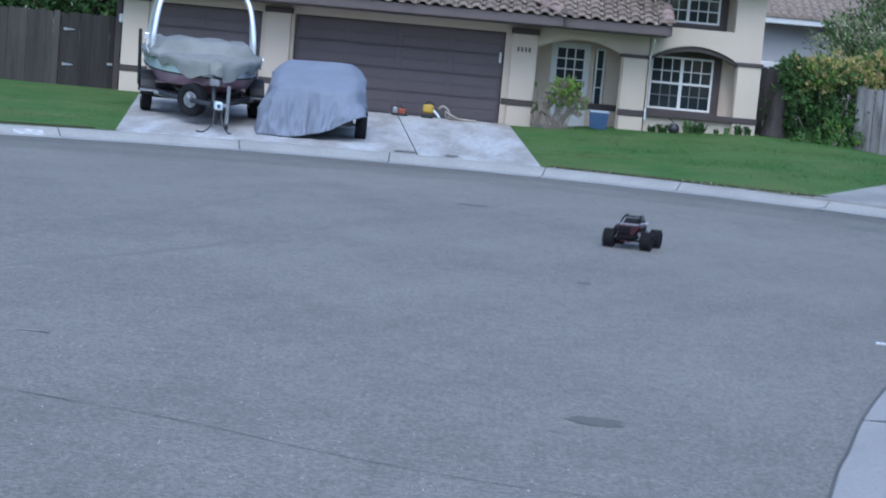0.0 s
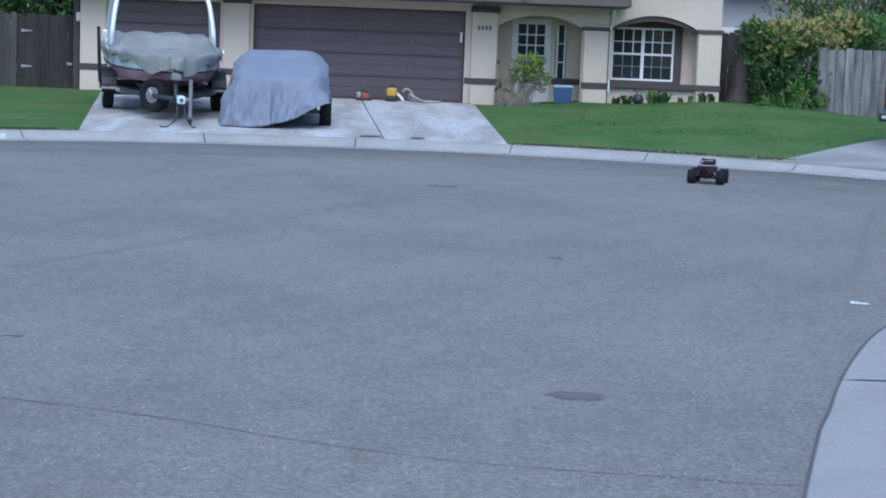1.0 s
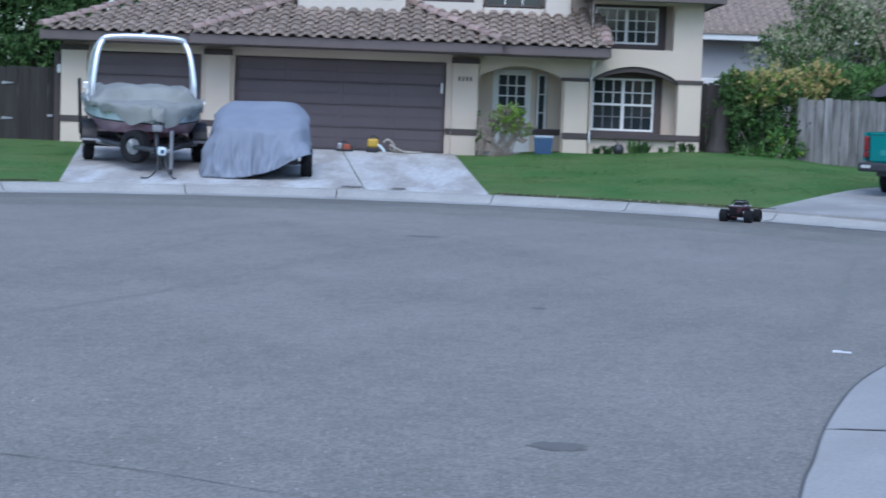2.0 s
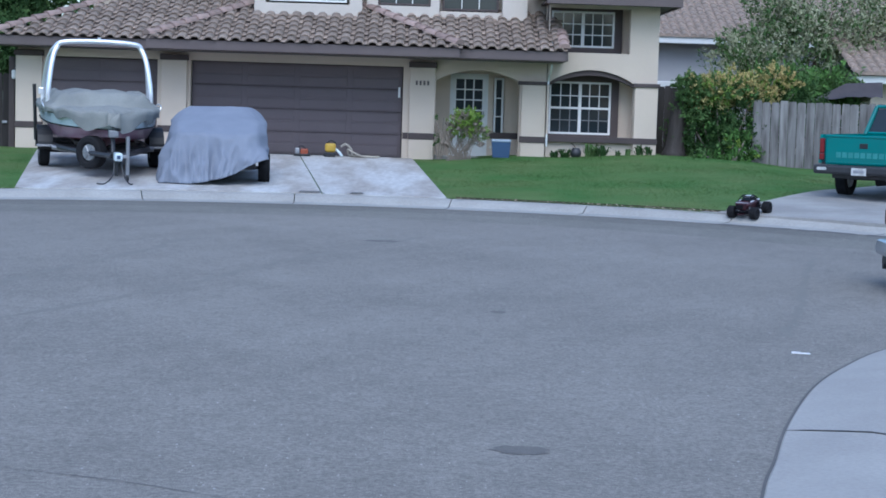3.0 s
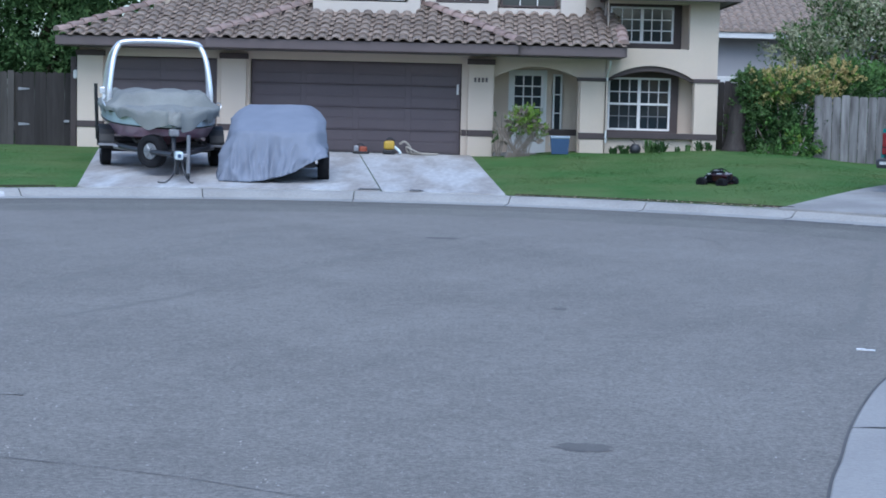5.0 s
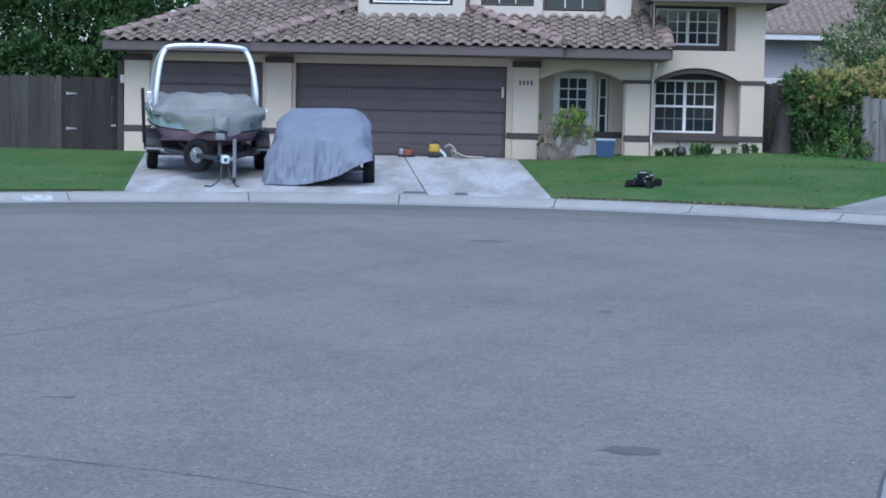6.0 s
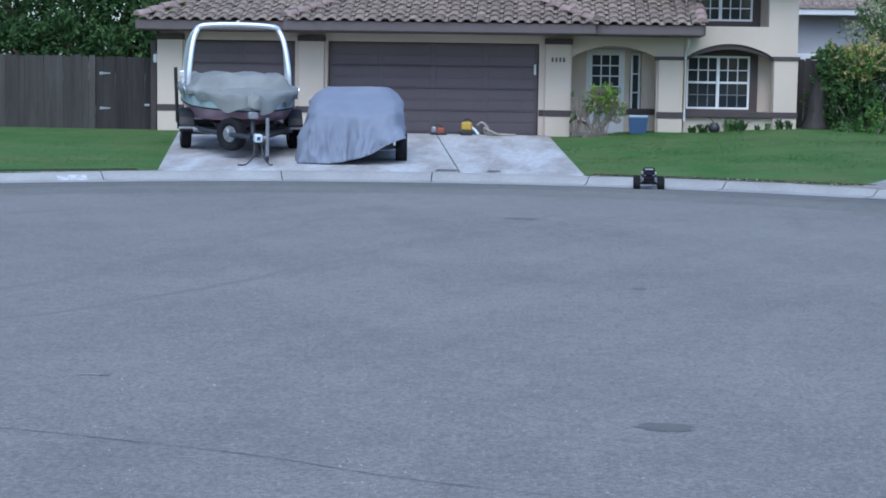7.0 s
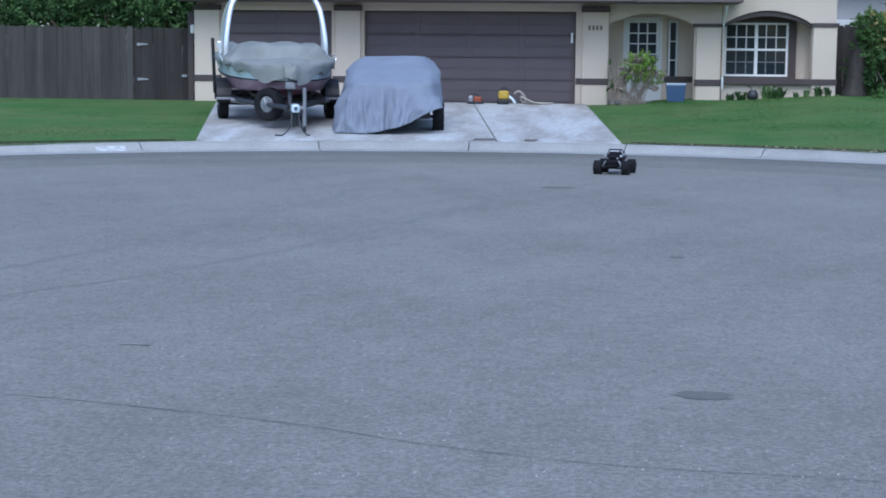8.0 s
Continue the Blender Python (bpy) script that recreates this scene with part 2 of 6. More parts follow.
def tube(points, r, seg=10, bm=None, flat=1.0):
    """A round bar bent along points."""
    bm = bm or bmesh.new()
    pts = [Vector(p) for p in points]
    rings = []
    side = None
    for i, p in enumerate(pts):
        d = (pts[min(i + 1, len(pts) - 1)] - pts[max(i - 1, 0)]).normalized()
        if side is None:
            side = d.orthogonal().normalized()
        side = (side - d * side.dot(d)).normalized()
        up = d.cross(side)
        rings.append([bm.verts.new(p + r * (math.cos(a) * side + flat * math.sin(a) * up)) for a in [2 * math.pi * k / seg for k in range(seg)]])
    for r0, r1 in zip(rings, rings[1:]):
        for k in range(seg):
            bm.faces.new((r0[k], r0[(k + 1) % seg], r1[(k + 1) % seg], r1[k]))
    bm.faces.new(list(reversed(rings[0])))
    bm.faces.new(rings[-1])
    return bm


def curve_points(keys, n=8):
    """Smooth run of points through keys."""
    keys = [Vector(k) for k in keys]
    out = []
    for i in range(len(keys) - 1):
        p0, p1, p2, p3 = keys[max(i - 1, 0)], keys[i], keys[i + 1], keys[min(i + 2, len(keys) - 1)]
        for k in range(n):
            t = k / n
            out.append(0.5 * (2 * p1 + (p2 - p0) * t + (2 * p0 - 5 * p1 + 4 * p2 - p3) * t * t + (3 * p1 - p0 - 3 * p2 + p3) * t ** 3))
    return out + [keys[-1]]


def loft(sections, bm=None, caps=True, closed=True):
    """Skin over equal-length rings of points."""
    bm = bm or bmesh.new()
    rings = [[bm.verts.new(p) for p in s] for s in sections]
    n = len(rings[0])
    for a, b in zip(rings, rings[1:]):
        for k in range(n if closed else n - 1):
            bm.faces.new((a[k], a[(k + 1) % n], b[(k + 1) % n], b[k]))
    if caps and closed:
        bm.faces.new(list(reversed(rings[0])))
        bm.faces.new(rings[-1])
    bmesh.ops.recalc_face_normals(bm, faces=bm.faces)
    return bm


def prism(outline, y0, y1, bm=None, holes=()):
    """An outline in x, z pushed from y0 to y1; holes are rings cut through it."""
    bm = bm or bmesh.new()
    t = bmesh.new()
    edges = []
    for ring in (outline, *holes):
        vs = [t.verts.new((x, y0, z)) for x, z in ring]
        edges += [t.edges.new((vs[i], vs[(i + 1) % len(vs)])) for i in range(len(vs))]
    bmesh.ops.triangle_fill(t, use_beauty=True, use_dissolve=False, edges=edges)
    ext = bmesh.ops.extrude_face_region(t, geom=list(t.faces))
    bmesh.ops.translate(t, vec=(0, y1 - y0, 0), verts=[v for v in ext["geom"] if isinstance(v, bmesh.types.BMVert)])
    bmesh.ops.recalc_face_normals(t, faces=t.faces)
    join(bm, t)
    return bm


def wheel(name, parent, r, w, m, rim=0.58, tyre_mat=None, rim_mat=None, knobs=0):
    """A wheel about its x axis: tyre with tread, dished rim with spokes."""
    hub = part(name, tube_ring(r, w, rim, knobs), tyre_mat or RUBBER, parent, smooth=False)
    hub.matrix_basis = m
    rb = bmesh.new()
    rr = r * rim
    for sx in (-1, 1):
        rod((sx * w * 0.30, 0, 0), (sx * w * 0.40, 0, 0), rr * 0.98, rr * 0.9, 20, rb)
        rod((sx * w * 0.38, 0, 0), (sx * w * 0.47, 0, 0), rr * 0.3, rr * 0.22, 12, rb)
        for k in range(6):
            a = k * math.pi / 3
            rod((sx * w * 0.42, 0.2 * rr * math.cos(a), 0.2 * rr * math.sin(a)), (sx * w * 0.38, 0.85 * rr * math.cos(a), 0.85 * rr * math.sin(a)), rr * 0.12, rr * 0.1, 6, rb)
    part("rim", rb, rim_mat or GALV, hub)
    return hub


def tube_ring(r, w, rim, knobs=0, seg=28):
    bm = bmesh.new()
    prof = [(-0.36 * w, r * rim), (-0.5 * w, r * (rim + 0.12)), (-0.5 * w, r * 0.86), (-0.42 * w, r * 0.97), (0, r), (0.42 * w, r * 0.97), (0.5 * w, r * 0.86), (0.5 * w, r * (rim + 0.12)), (0.36 * w, r * rim)]
    rings = []
    for k in range(seg):
        a = 2 * math.pi * k / seg
        rings.append([bm.verts.new((x, q * math.cos(a), q * math.sin(a))) for x, q in prof])
    for i in range(seg):
        a, b = rings[i], rings[(i + 1) % seg]
        for k in range(len(prof)):
            bm.faces.new((a[k], a[(k + 1) % len(prof)], b[(k + 1) % len(prof)], b[k]))
    for k in range(knobs):
        a = 2 * math.pi * k / knobs
        for x in (-0.33, 0.0, 0.33):
            box((x - 0.12) * w, (x + 0.12) * w, -0.1 * r, 0.1 * r, 0.93 * r, 1.04 * r, 0, bm, pose(0, 0, 0, math.degrees(a) + (9 if x else 0), 0, 0))
    bmesh.ops.recalc_face_normals(bm, faces=bm.faces)
    return bm


def cloud(verts, faces, name, mat, parent=None, kind=""):
    me = bpy.data.meshes.new(name)
    me.from_pydata(verts, [], faces)
    me.materials.append(mat)
    ob = new(name, me)
    ob.parent = parent
    return tagged(ob, kind=kind)


def leaves(name, mat, parent, blobs, n, size, seed, spray=0.2, rise=0.5):
    """A crown of many small leaf quads gathered in sprays, thickest near the skin of several uneven blobs."""
    rng = np.random.default_rng(seed)
    w = np.array([b[3] * b[4] * b[5] for b in blobs]) ** 0.7
    many = max(6, n // 26)
    pick = rng.choice(len(blobs), many, p=w / w.sum())
    B = np.array(blobs)[pick]
    d = rng.normal(size=(many, 3))
    d /= np.linalg.norm(d, axis=1)[:, None]
    lump = 1 + 0.25 * np.sin(d[:, 0] * 7 + pick * 1.7) * np.cos(d[:, 2] * 6 + pick) + 0.14 * np.sin(d[:, 1] * 15 + d[:, 2] * 11)
    rad = (0.4 + 0.62 * rng.random(many) ** 0.5) * lump
    centre = B[:, :3] + d * rad[:, None] * B[:, 3:6]
    # each spray points outwards and up from its centre
    out = d + np.array([0, 0, rise]) + rng.normal(0, 0.35, (many, 3))
    out /= np.linalg.norm(out, axis=1)[:, None]
    reach = (spray * B[:, 3:6].mean(axis=1) * (0.5 + rng.random(many)))[:, None]
    own = rng.integers(0, many, n)
    along = rng.random(n)[:, None]
    c = centre[own] + out[own] * reach[own] * (2.2 * along - 0.8) + rng.normal(0, 0.42, (n, 3)) * reach[own] * (1.15 - 0.75 * along)
    u = out[own] * 0.8 + rng.normal(0, 0.6, (n, 3))
    u /= np.linalg.norm(u, axis=1)[:, None]
    v = np.cross(u, rng.normal(size=(n, 3)))
    v /= np.linalg.norm(v, axis=1)[:, None]
    s = size * (0.6 + 0.8 * rng.random(n))[:, None]
    quad = np.stack([c - u * s, c + v * s * 0.42, c + u * s, c - v * s * 0.42], 1).reshape(-1, 3)
    return cloud(quad.tolist(), [tuple(range(4 * i, 4 * i + 4)) for i in range(n)], name, mat, parent)


# ---- the lie of the land ----
def kerb_y(x):
    """Front edge of the far kerb: an arc of 12.2 m radius, carried on to both sides."""
    if x < -10.6:
        return 23.36 - 0.55 * (-10.6 - x) if x > -16 else 20.39
    if x > 7.6:
        return max(23.45 - 0.42 * (x - 7.6), 21.0)
    return 15.15 + math.sqrt(12.2 ** 2 - (x + 1.6) ** 2)


def smooth(a, b, t):
    t = min(1.0, max(0.0, (t - a) / (b - a)))
    return t * t * (3 - 2 * t)


def ground_z(x, y):
    """Height of the raised land behind the kerb."""
    k = kerb_y(x) + 0.5
    top = 0.48 + 0.14 * smooth(0.3, 2.5, x) + 0.12 * smooth(3.0, 5.5, x) - 0.2 * smooth(6.5, 9.0, x)
    f = min(1.0, max(0.0, (y - k) / (36.6 - k)))
    return 0.12 + (top - 0.12) * f


def sheet(name, xs, ys, height, mat, label, category, inside=None, parent=None):
    """A ground sheet on a grid, kept where inside() holds."""
    bm = bmesh.new()
    grid = [[bm.verts.new((x, y, height(x, y))) for x in xs] for y in ys]
    for j in range(len(ys) - 1):
        for i in range(len(xs) - 1):
            if inside is None or inside((xs[i] + xs[i + 1]) / 2, (ys[j] + ys[j + 1]) / 2):
                bm.faces.new((grid[j][i], grid[j][i + 1], grid[j + 1][i + 1], grid[j + 1][i]))
    return tagged(mesh_object(name, bm, mat, parent), label, category, kind="structure")


def strip(name, left, right, rows, cols, height, mat, parent=None, thick=0.0):
    """A surface between two polylines of equal length, draped on height()."""
    bm = bmesh.new()
    def at(line, f):
        f *= len(line) - 1
        i = min(int(f), len(line) - 2)
        return Vector(line[i]).lerp(Vector(line[i + 1]), f - i)
    grid = []
    for j in range(rows + 1):
        a, b = at(left, j / rows), at(right, j / rows)
        grid.append([bm.verts.new((*p, height(*p))) for p in [a.lerp(b, i / cols) for i in range(cols + 1)]])
    for j in range(rows):
        for i in range(cols):
            bm.faces.new((grid[j][i], grid[j][i + 1], grid[j + 1][i + 1], grid[j + 1][i]))
    if thick:
        ext = bmesh.ops.extrude_face_region(bm, geom=list(bm.faces))
        bmesh.ops.translate(bm, vec=(0, 0, -thick), verts=[v for v in ext["geom"] if isinstance(v, bmesh.types.BMVert)])
    bmesh.ops.recalc_face_normals(bm, faces=bm.faces)
    return mesh_object(name, bm, mat, parent)


def span(a, b, n):
    return [a + (b - a) * i / n for i in range(n + 1)]


# ground to the horizon, and the road on it
ground = sheet("ground", span(-400, 400, 20), span(-400, 400, 20), lambda x, y: -0.06, SOIL, "bare earth reaching to the horizon", "ground")
road = sheet("road", span(-40, 60, 50), span(-30, 29, 40), lambda x, y: 0.0, ASPHALT, "worn grey asphalt road at a street's end", "road")


def land_edge(x):
    return kerb_y(x) + 0.5


# raised land behind the far kerb: lawns and yards
def in_drive(x, y):
    """Main driveway."""
    f = (y - 27.3) / 9.7
    return -6.35 - 1.95 * f < x < 0.6 - 0.6 * f and y < 37.4


def in_side_drive(x, y):
    return x > 4.75 + 0.86 * (y - 26.3)


rows_land = span(0, 1, 26)
def build_land():
    bm = bmesh.new()
    xs = span(-34, 40, 148)
    grid = []
    for f in rows_land:
        line = []
        for x in xs:
            k = land_edge(x)
            y = k + (46 - k) * f
            line.append(bm.verts.new((x, y, ground_z(x, y) + 0.012 * noise.noise((x * 0.7, y * 0.7, 0)) * (f > 0))))
        grid.append(line)
    for j in range(len(rows_land) - 1):
        for i in range(len(xs) - 1):
            bm.faces.new((grid[j][i], grid[j][i + 1], grid[j + 1][i + 1], grid[j + 1][i]))
    return mesh_object("lawn", bm, GRASS, smooth=True)


lawn = tagged(build_land(), "mown green front lawn sloping to the kerb", "lawn", kind="structure")
back_land = sheet("yard", span(-90, 110, 40), span(46, 200, 20), lambda x, y: 0.4, SOIL, "earth yards behind the houses", "ground")

# driveway slabs, parted along a joint
def drive_z(x, y):
    return ground_z(x, y) + 0.022


driveway = thing("driveway", "stained pale concrete driveway in slabs", "driveway", kind="structure")
def slab(x0, x1, far0, far1, parent, mat, height, out=0.6):
    """A slab from the kerb's back edge between x0 and x1 to a far edge."""
    front = [(x, kerb_y(x) + out) for x in span(x0, x1, 10)]
    back = [(far0[0] + (far1[0] - far0[0]) * i / 10, far0[1] + (far1[1] - far0[1]) * i / 10) for i in range(11)]
    return strip("slab", front, back, 20, 22, height, mat, parent, 0.1)


slab(-6.42, -1.49, (-8.32, 37.2), (-2.53, 37.2), driveway, DRIVE, drive_z)
slab(-1.465, 0.62, (-2.505, 37.2), (0.0, 37.2), driveway, DRIVE, drive_z)
side_drive = thing("side_driveway", "pale concrete driveway of the neighbouring house", "driveway", kind="structure")
slab(4.85, 12.5, (10.5, 33.9), (18.0, 31.0), side_drive, SIDE_DRIVE, lambda x, y: ground_z(x, y) + 0.022, 0.48)

# far kerb: rolled concrete gutter in lengths of about 2.4 m
far_kerb = thing("kerb", "rolled concrete kerb and gutter along the road", "kerb", kind="structure")
PROFILE = [(-0.3, 0.006), (0.10, 0.004), (0.2, 0.02), (0.34, 0.09), (0.42, 0.118), (0.62, 0.135), (0.64, 0.02)]
def kerb_length(x0, x1):
    bm = bmesh.new()
    sections = []
    for x in span(x0 + 0.008, x1 - 0.008, 6):
        e = 0.01
        t = Vector((2 * e, kerb_y(x + e) - kerb_y(x - e))).normalized()
        nrm = Vector((-t.y, t.x))
        low = 1.0
        sections.append([(x + nrm.x * d, kerb_y(x) + nrm.y * d, z * (low if z > 0.03 else 1)) for d, z in PROFILE])
    loft(sections, bm)
    return bm


JOINTS = [-16, -13.4, -11.4, -9.4, -7.05, -4.35, -1.92, 0.62, 2.75, 4.9, 6.9, 9.1, 11.5, 14, 17, 20]
for a, b in zip(JOINTS, JOINTS[1:]):
    part("kerb_length", kerb_length(a, b), CONCRETE, far_kerb)

# near kerb and sidewalk on the return of the street
NEAR = [(0.4, -12), (0.45, -4), (0.62, 2.0), (1.1, 5.0), (1.585, 7.06), (1.8, 7.8), (2.03, 8.6), (2.32, 9.47), (2.6, 10.2), (2.97, 10.96), (3.47, 11.8), (4.3, 12.75), (5.5, 13.6), (7.2, 14.2), (10, 14.7), (20, 15)]
near_line = [Vector((p.x, p.y)) for p in curve_points([(x, y, 0) for x, y in NEAR], 6)]
def offset_line(line, d):
    out = []
    for i, p in enumerate(line):
        t = (line[min(i + 1, len(line) - 1)] - line[max(i - 1, 0)]).normalized()
        out.append(p + Vector((t.y, -t.x)) * d)
    return out


sidewalk = thing("sidewalk", "pale concrete sidewalk with rolled kerb and joints", "sidewalk", kind="structure")
def walk_piece(i0, i1):
    lines = [(0.0, 0.0), (0.012, 0.008), (0.12, 0.026), (0.32, 0.06), (0.45, 0.08), (1.0, 0.10), (1.75, 0.12), (1.77, 0.0)]
    rings = []
    for i in range(i0, i1 + 1):
        ring = []
        for d, z in lines:
            p = offset_line(near_line, d)[i]
            if i in (i0, i1):
                t = (near_line[min(i + 1, len(near_line) - 1)] - near_line[max(i - 1, 0)]).normalized()
                p = p + t * (0.01 if i == i0 else -0.01)
            p = p - (near_line[min(i + 1, len(near_line) - 1)] - near_line[max(i - 1, 0)]).normalized() * 0.6 * d
            ring.append((p.x, p.y, z))
        rings.append(ring)
    return loft(rings)


cuts = [0, 10, 20, 36, 62, 78, len(near_line) - 1]
for a, b in zip(cuts, cuts[1:]):
    part("walk_slab", walk_piece(a, b), WALK, sidewalk)
for idx in (20, 36, 62):
    p, q = near_line[idx - 1], near_line[idx + 1]
    t = (q - p).normalized()
    nrm = Vector((t.y, -t.x))
    jb = bmesh.new()
    prev = None
    for d, z in ((0.0, 0.004), (0.12, 0.03), (0.32, 0.064), (0.45, 0.084), (1.0, 0.104), (1.75, 0.124)):
        c = near_line[idx] + nrm * d - t * 0.6 * d
        pair = (jb.verts.new((*(c - t * 0.012), z)), jb.verts.new((*(c + t * 0.012), z)))
        if prev:
            jb.faces.new((prev[0], pair[0], pair[1], prev[1]))
        prev = pair
    part("joint", jb, JOINT, sidewalk)
verge_out = offset_line(near_line, 1.78)
verge = strip("verge", [tuple(p) for p in verge_out], [(40, p.y - 6) for p in verge_out], 40, 6, lambda x, y: 0.13, GRASS)
tagged(verge, "grass verge behind the sidewalk", "lawn", kind="structure")
# gap line of dirt between road and sidewalk
edge = strip("kerb_gap", [tuple(p) for p in offset_line(near_line, -0.012)], [tuple(p) for p in offset_line(near_line, 0.004)], 200, 1, lambda x, y: 0.005, TAR)
tagged(edge, "dark dirt-filled gap between road and sidewalk", "joint", kind="structure")


# edge lines: lawn edge against the kerb, and the gutter's lip at the side driveway
def edge_line(name, label, x0, x1, d, w, z, mat, lift=0.006):
    bm = bmesh.new()
    prev = None
    for i, x in enumerate(span(x0, x1, max(4, int((x1 - x0) / 0.12)))):
        e = 0.01
        t = Vector((2 * e, kerb_y(x + e) - kerb_y(x - e))).normalized()
        nrm = Vector((-t.y, t.x))
        j = 0.12 * min(w, 0.6) * noise.noise((x * 2.3, 0, 0)) + (0.2 * w * noise.noise((x * 5, 0, 0)) if w < 0.2 else 0)
        a = bm.verts.new((x + nrm.x * (d + j), kerb_y(x) + nrm.y * (d + j), z))
        b = bm.verts.new((x + nrm.x * (d + w + 2 * j), kerb_y(x) + nrm.y * (d + w + (2 * j if w < 0.2 else 0)), z + (lift if w < 0.2 else 0)))
        if prev:
            bm.faces.new((prev[0], a, b, prev[1]))
        prev = (a, b)
    return tagged(mesh_object(name, bm, mat), label, "joint", kind="structure")


# soil lip coloured near black to stand for shade under overhanging grass
edge_line("lawn_edge", "soil lip at the kerb with the grass overhang's shade in its colour", 0.66, 4.8, 0.60, 0.03, 0.132, LAWN_LIP_SHADE, 0.034)
edge_line("lawn_edge", "soil lip at the kerb with the grass overhang's shade in its colour", -13.5, -6.5, 0.60, 0.03, 0.132, LAWN_LIP_SHADE, 0.034)
for a, b in ((4.95, 5.9), (6.0, 6.75), (6.85, 7.5), (7.7, 9.2), (9.3, 12.0)):
    edge_line("gutter_joint", "dark open joint along the gutter's lip", a, b, -0.44, 0.15, 0.006, TAR)
# two overlapping bands of darker asphalt, darkest next to the gutter
edge_line("gutter_dirt", "darker asphalt along the gutter", -14, 12, -2.9, 2.55, 0.0012, GUTTER_DARK)
edge_line("gutter_dirt", "narrower, still darker asphalt beside the gutter", -14, 12, -1.4, 1.05, 0.0024, GUTTER_DARKER)
# ---- the house ----
FY = 37.28  # front face of the garage wall
house = thing("house", "beige stucco two-storey house with brown trim and tile roofs", "house", kind="structure")
BASE = 0.3


def arch(x0, x1, z0, spring, rise, n=14):
    """An opening with a flat-arched head."""
    top = [(x0 + (x1 - x0) * i / n, spring + rise * math.sin(math.pi * i / n) ** 0.8) for i in range(n + 1)]
    return [(x1, z0), (x0, z0)] + top


def rect(x0, x1, z0, z1):
    return [(x0, z0), (x1, z0), (x1, z1), (x0, z1)]


# front wall of the garages and porch with its openings; the bay's wall in the same line
part("garage_wall", prism(rect(-8.83, 0.48, BASE, 2.95), FY, FY + 0.25, holes=[rect(-8.2, -5.72, BASE + 0.02, 2.54), rect(-4.98, -0.22, BASE + 0.02, 2.545)]), STUCCO, house)
part("porch_wall", prism(rect(0.5, 3.0, BASE, 2.95), FY + 0.02, FY + 0.27, holes=[arch(0.52, 2.4, BASE + 0.02, 2.26, 0.26)]), STUCCO, house)
part("bay_wall", prism(rect(3.02, 5.5, BASE, 4.05), FY + 0.04, FY + 0.3, holes=[arch(3.06, 4.98, 1.02, 2.3, 0.3), rect(3.02 + 0.02, 4.85, 2.98, 3.98)]), STUCCO, house)
part("bay_back_wall", prism(rect(3.0, 5.4, BASE, 4.05), FY + 0.72, FY + 0.9, holes=[rect(3.1, 4.56, 1.12, 2.36), rect(3.1, 4.58, 3.1, 3.96)]), STUCCO, house)
part("bay_side_wall", box(5.3, 5.5, FY + 0.31, 46, BASE, 4.05), STUCCO, house)
part("side_wall", box(-8.83, -8.6, FY + 0.26, 46, BASE, 2.95), STUCCO, house)
part("bay_sill", box(3.06, 4.98, FY + 0.3, FY + 0.72, 0.9, 1.02), STUCCO, house)
part("bay_sill", box(3.04, 5.3, FY + 0.3, FY + 0.72, 2.86, 2.98), STUCCO, house)
part("back_wall", box(-8.83, 5.5, 46, 46.2, BASE, 5.9), STUCCO, house)
# arch head of the bay window painted brown, with the window surround
part("window_surround", prism(rect(3.03, 4.72, 1.02, 2.66), FY + 0.66, FY + 0.715, holes=[rect(3.12, 4.54, 1.14, 2.34)]), BROWN, house)
part("window_surround", prism(rect(3.03, 4.74, 3.0, 4.03), FY + 0.66, FY + 0.715, holes=[rect(3.12, 4.56, 3.12, 3.94)]), BROWN, house)
part("arch_trim", prism([(3.06 + 1.92 * i / 16, 2.3 + 0.3 * math.sin(math.pi * i / 16) ** 0.8) for i in range(17)] + [(4.98 - 1.92 * i / 16, 2.22 + 0.26 * math.sin(math.pi * (16 - i) / 16) ** 0.8) for i in range(17)], FY + 0.10, FY + 0.28), BROWN, house)

# pillars with cap and band
def pillar(x0, x1, y0, top, cap=True):
    col = part("pillar", box(x0, x1, y0, FY + 0.015, BASE, top, 0.012), STUCCO, house)
    part("band", box(x0 - 0.012, x1 + 0.012, y0 - 0.02, FY + 0.01, 0.93, 1.07, 0.006), BROWN, col)
    if cap:
        part("cap", box(x0 - 0.03, x1 + 0.03, y0 - 0.04, FY + 0.01, top - 0.13, top - 0.005, 0.01), BROWN, col)


pillar(-8.85, -8.27, FY - 0.12, 2.66)
pillar(-5.62, -5.05, FY - 0.12, 2.66)
pillar(-0.07, 0.5, FY - 0.12, 2.66)
col = part("pillar", box(2.44, 2.99, FY - 0.1, FY + 0.018, BASE, 2.3, 0.012), STUCCO, house)
part("band", box(2.42, 3.01, FY - 0.12, FY + 0.012, 0.93, 1.07, 0.006), BROWN, col)
part("cap", box(2.36, 3.02, FY - 0.13, FY + 0.012, 2.22, 2.3, 0.01), BROWN, col)
col = part("pillar", box(4.99, 5.51, FY - 0.06, FY + 0.038, BASE, 2.3, 0.012), STUCCO, house)
part("cap", box(4.95, 5.55, FY - 0.09, FY + 0.034, 2.24, 2.33, 0.01), BROWN, col)
part("band", box(3.04, 5.53, FY - 0.085, FY + 0.036, 0.97, 1.1, 0.006), BROWN, house)
part("band", box(-5.71, -5.63, FY - 0.012, FY - 0.002, 0.93, 1.07), BROWN, house)
part("band", box(-0.21, -0.09, FY - 0.012, FY - 0.002, 0.93, 1.07), BROWN, house)
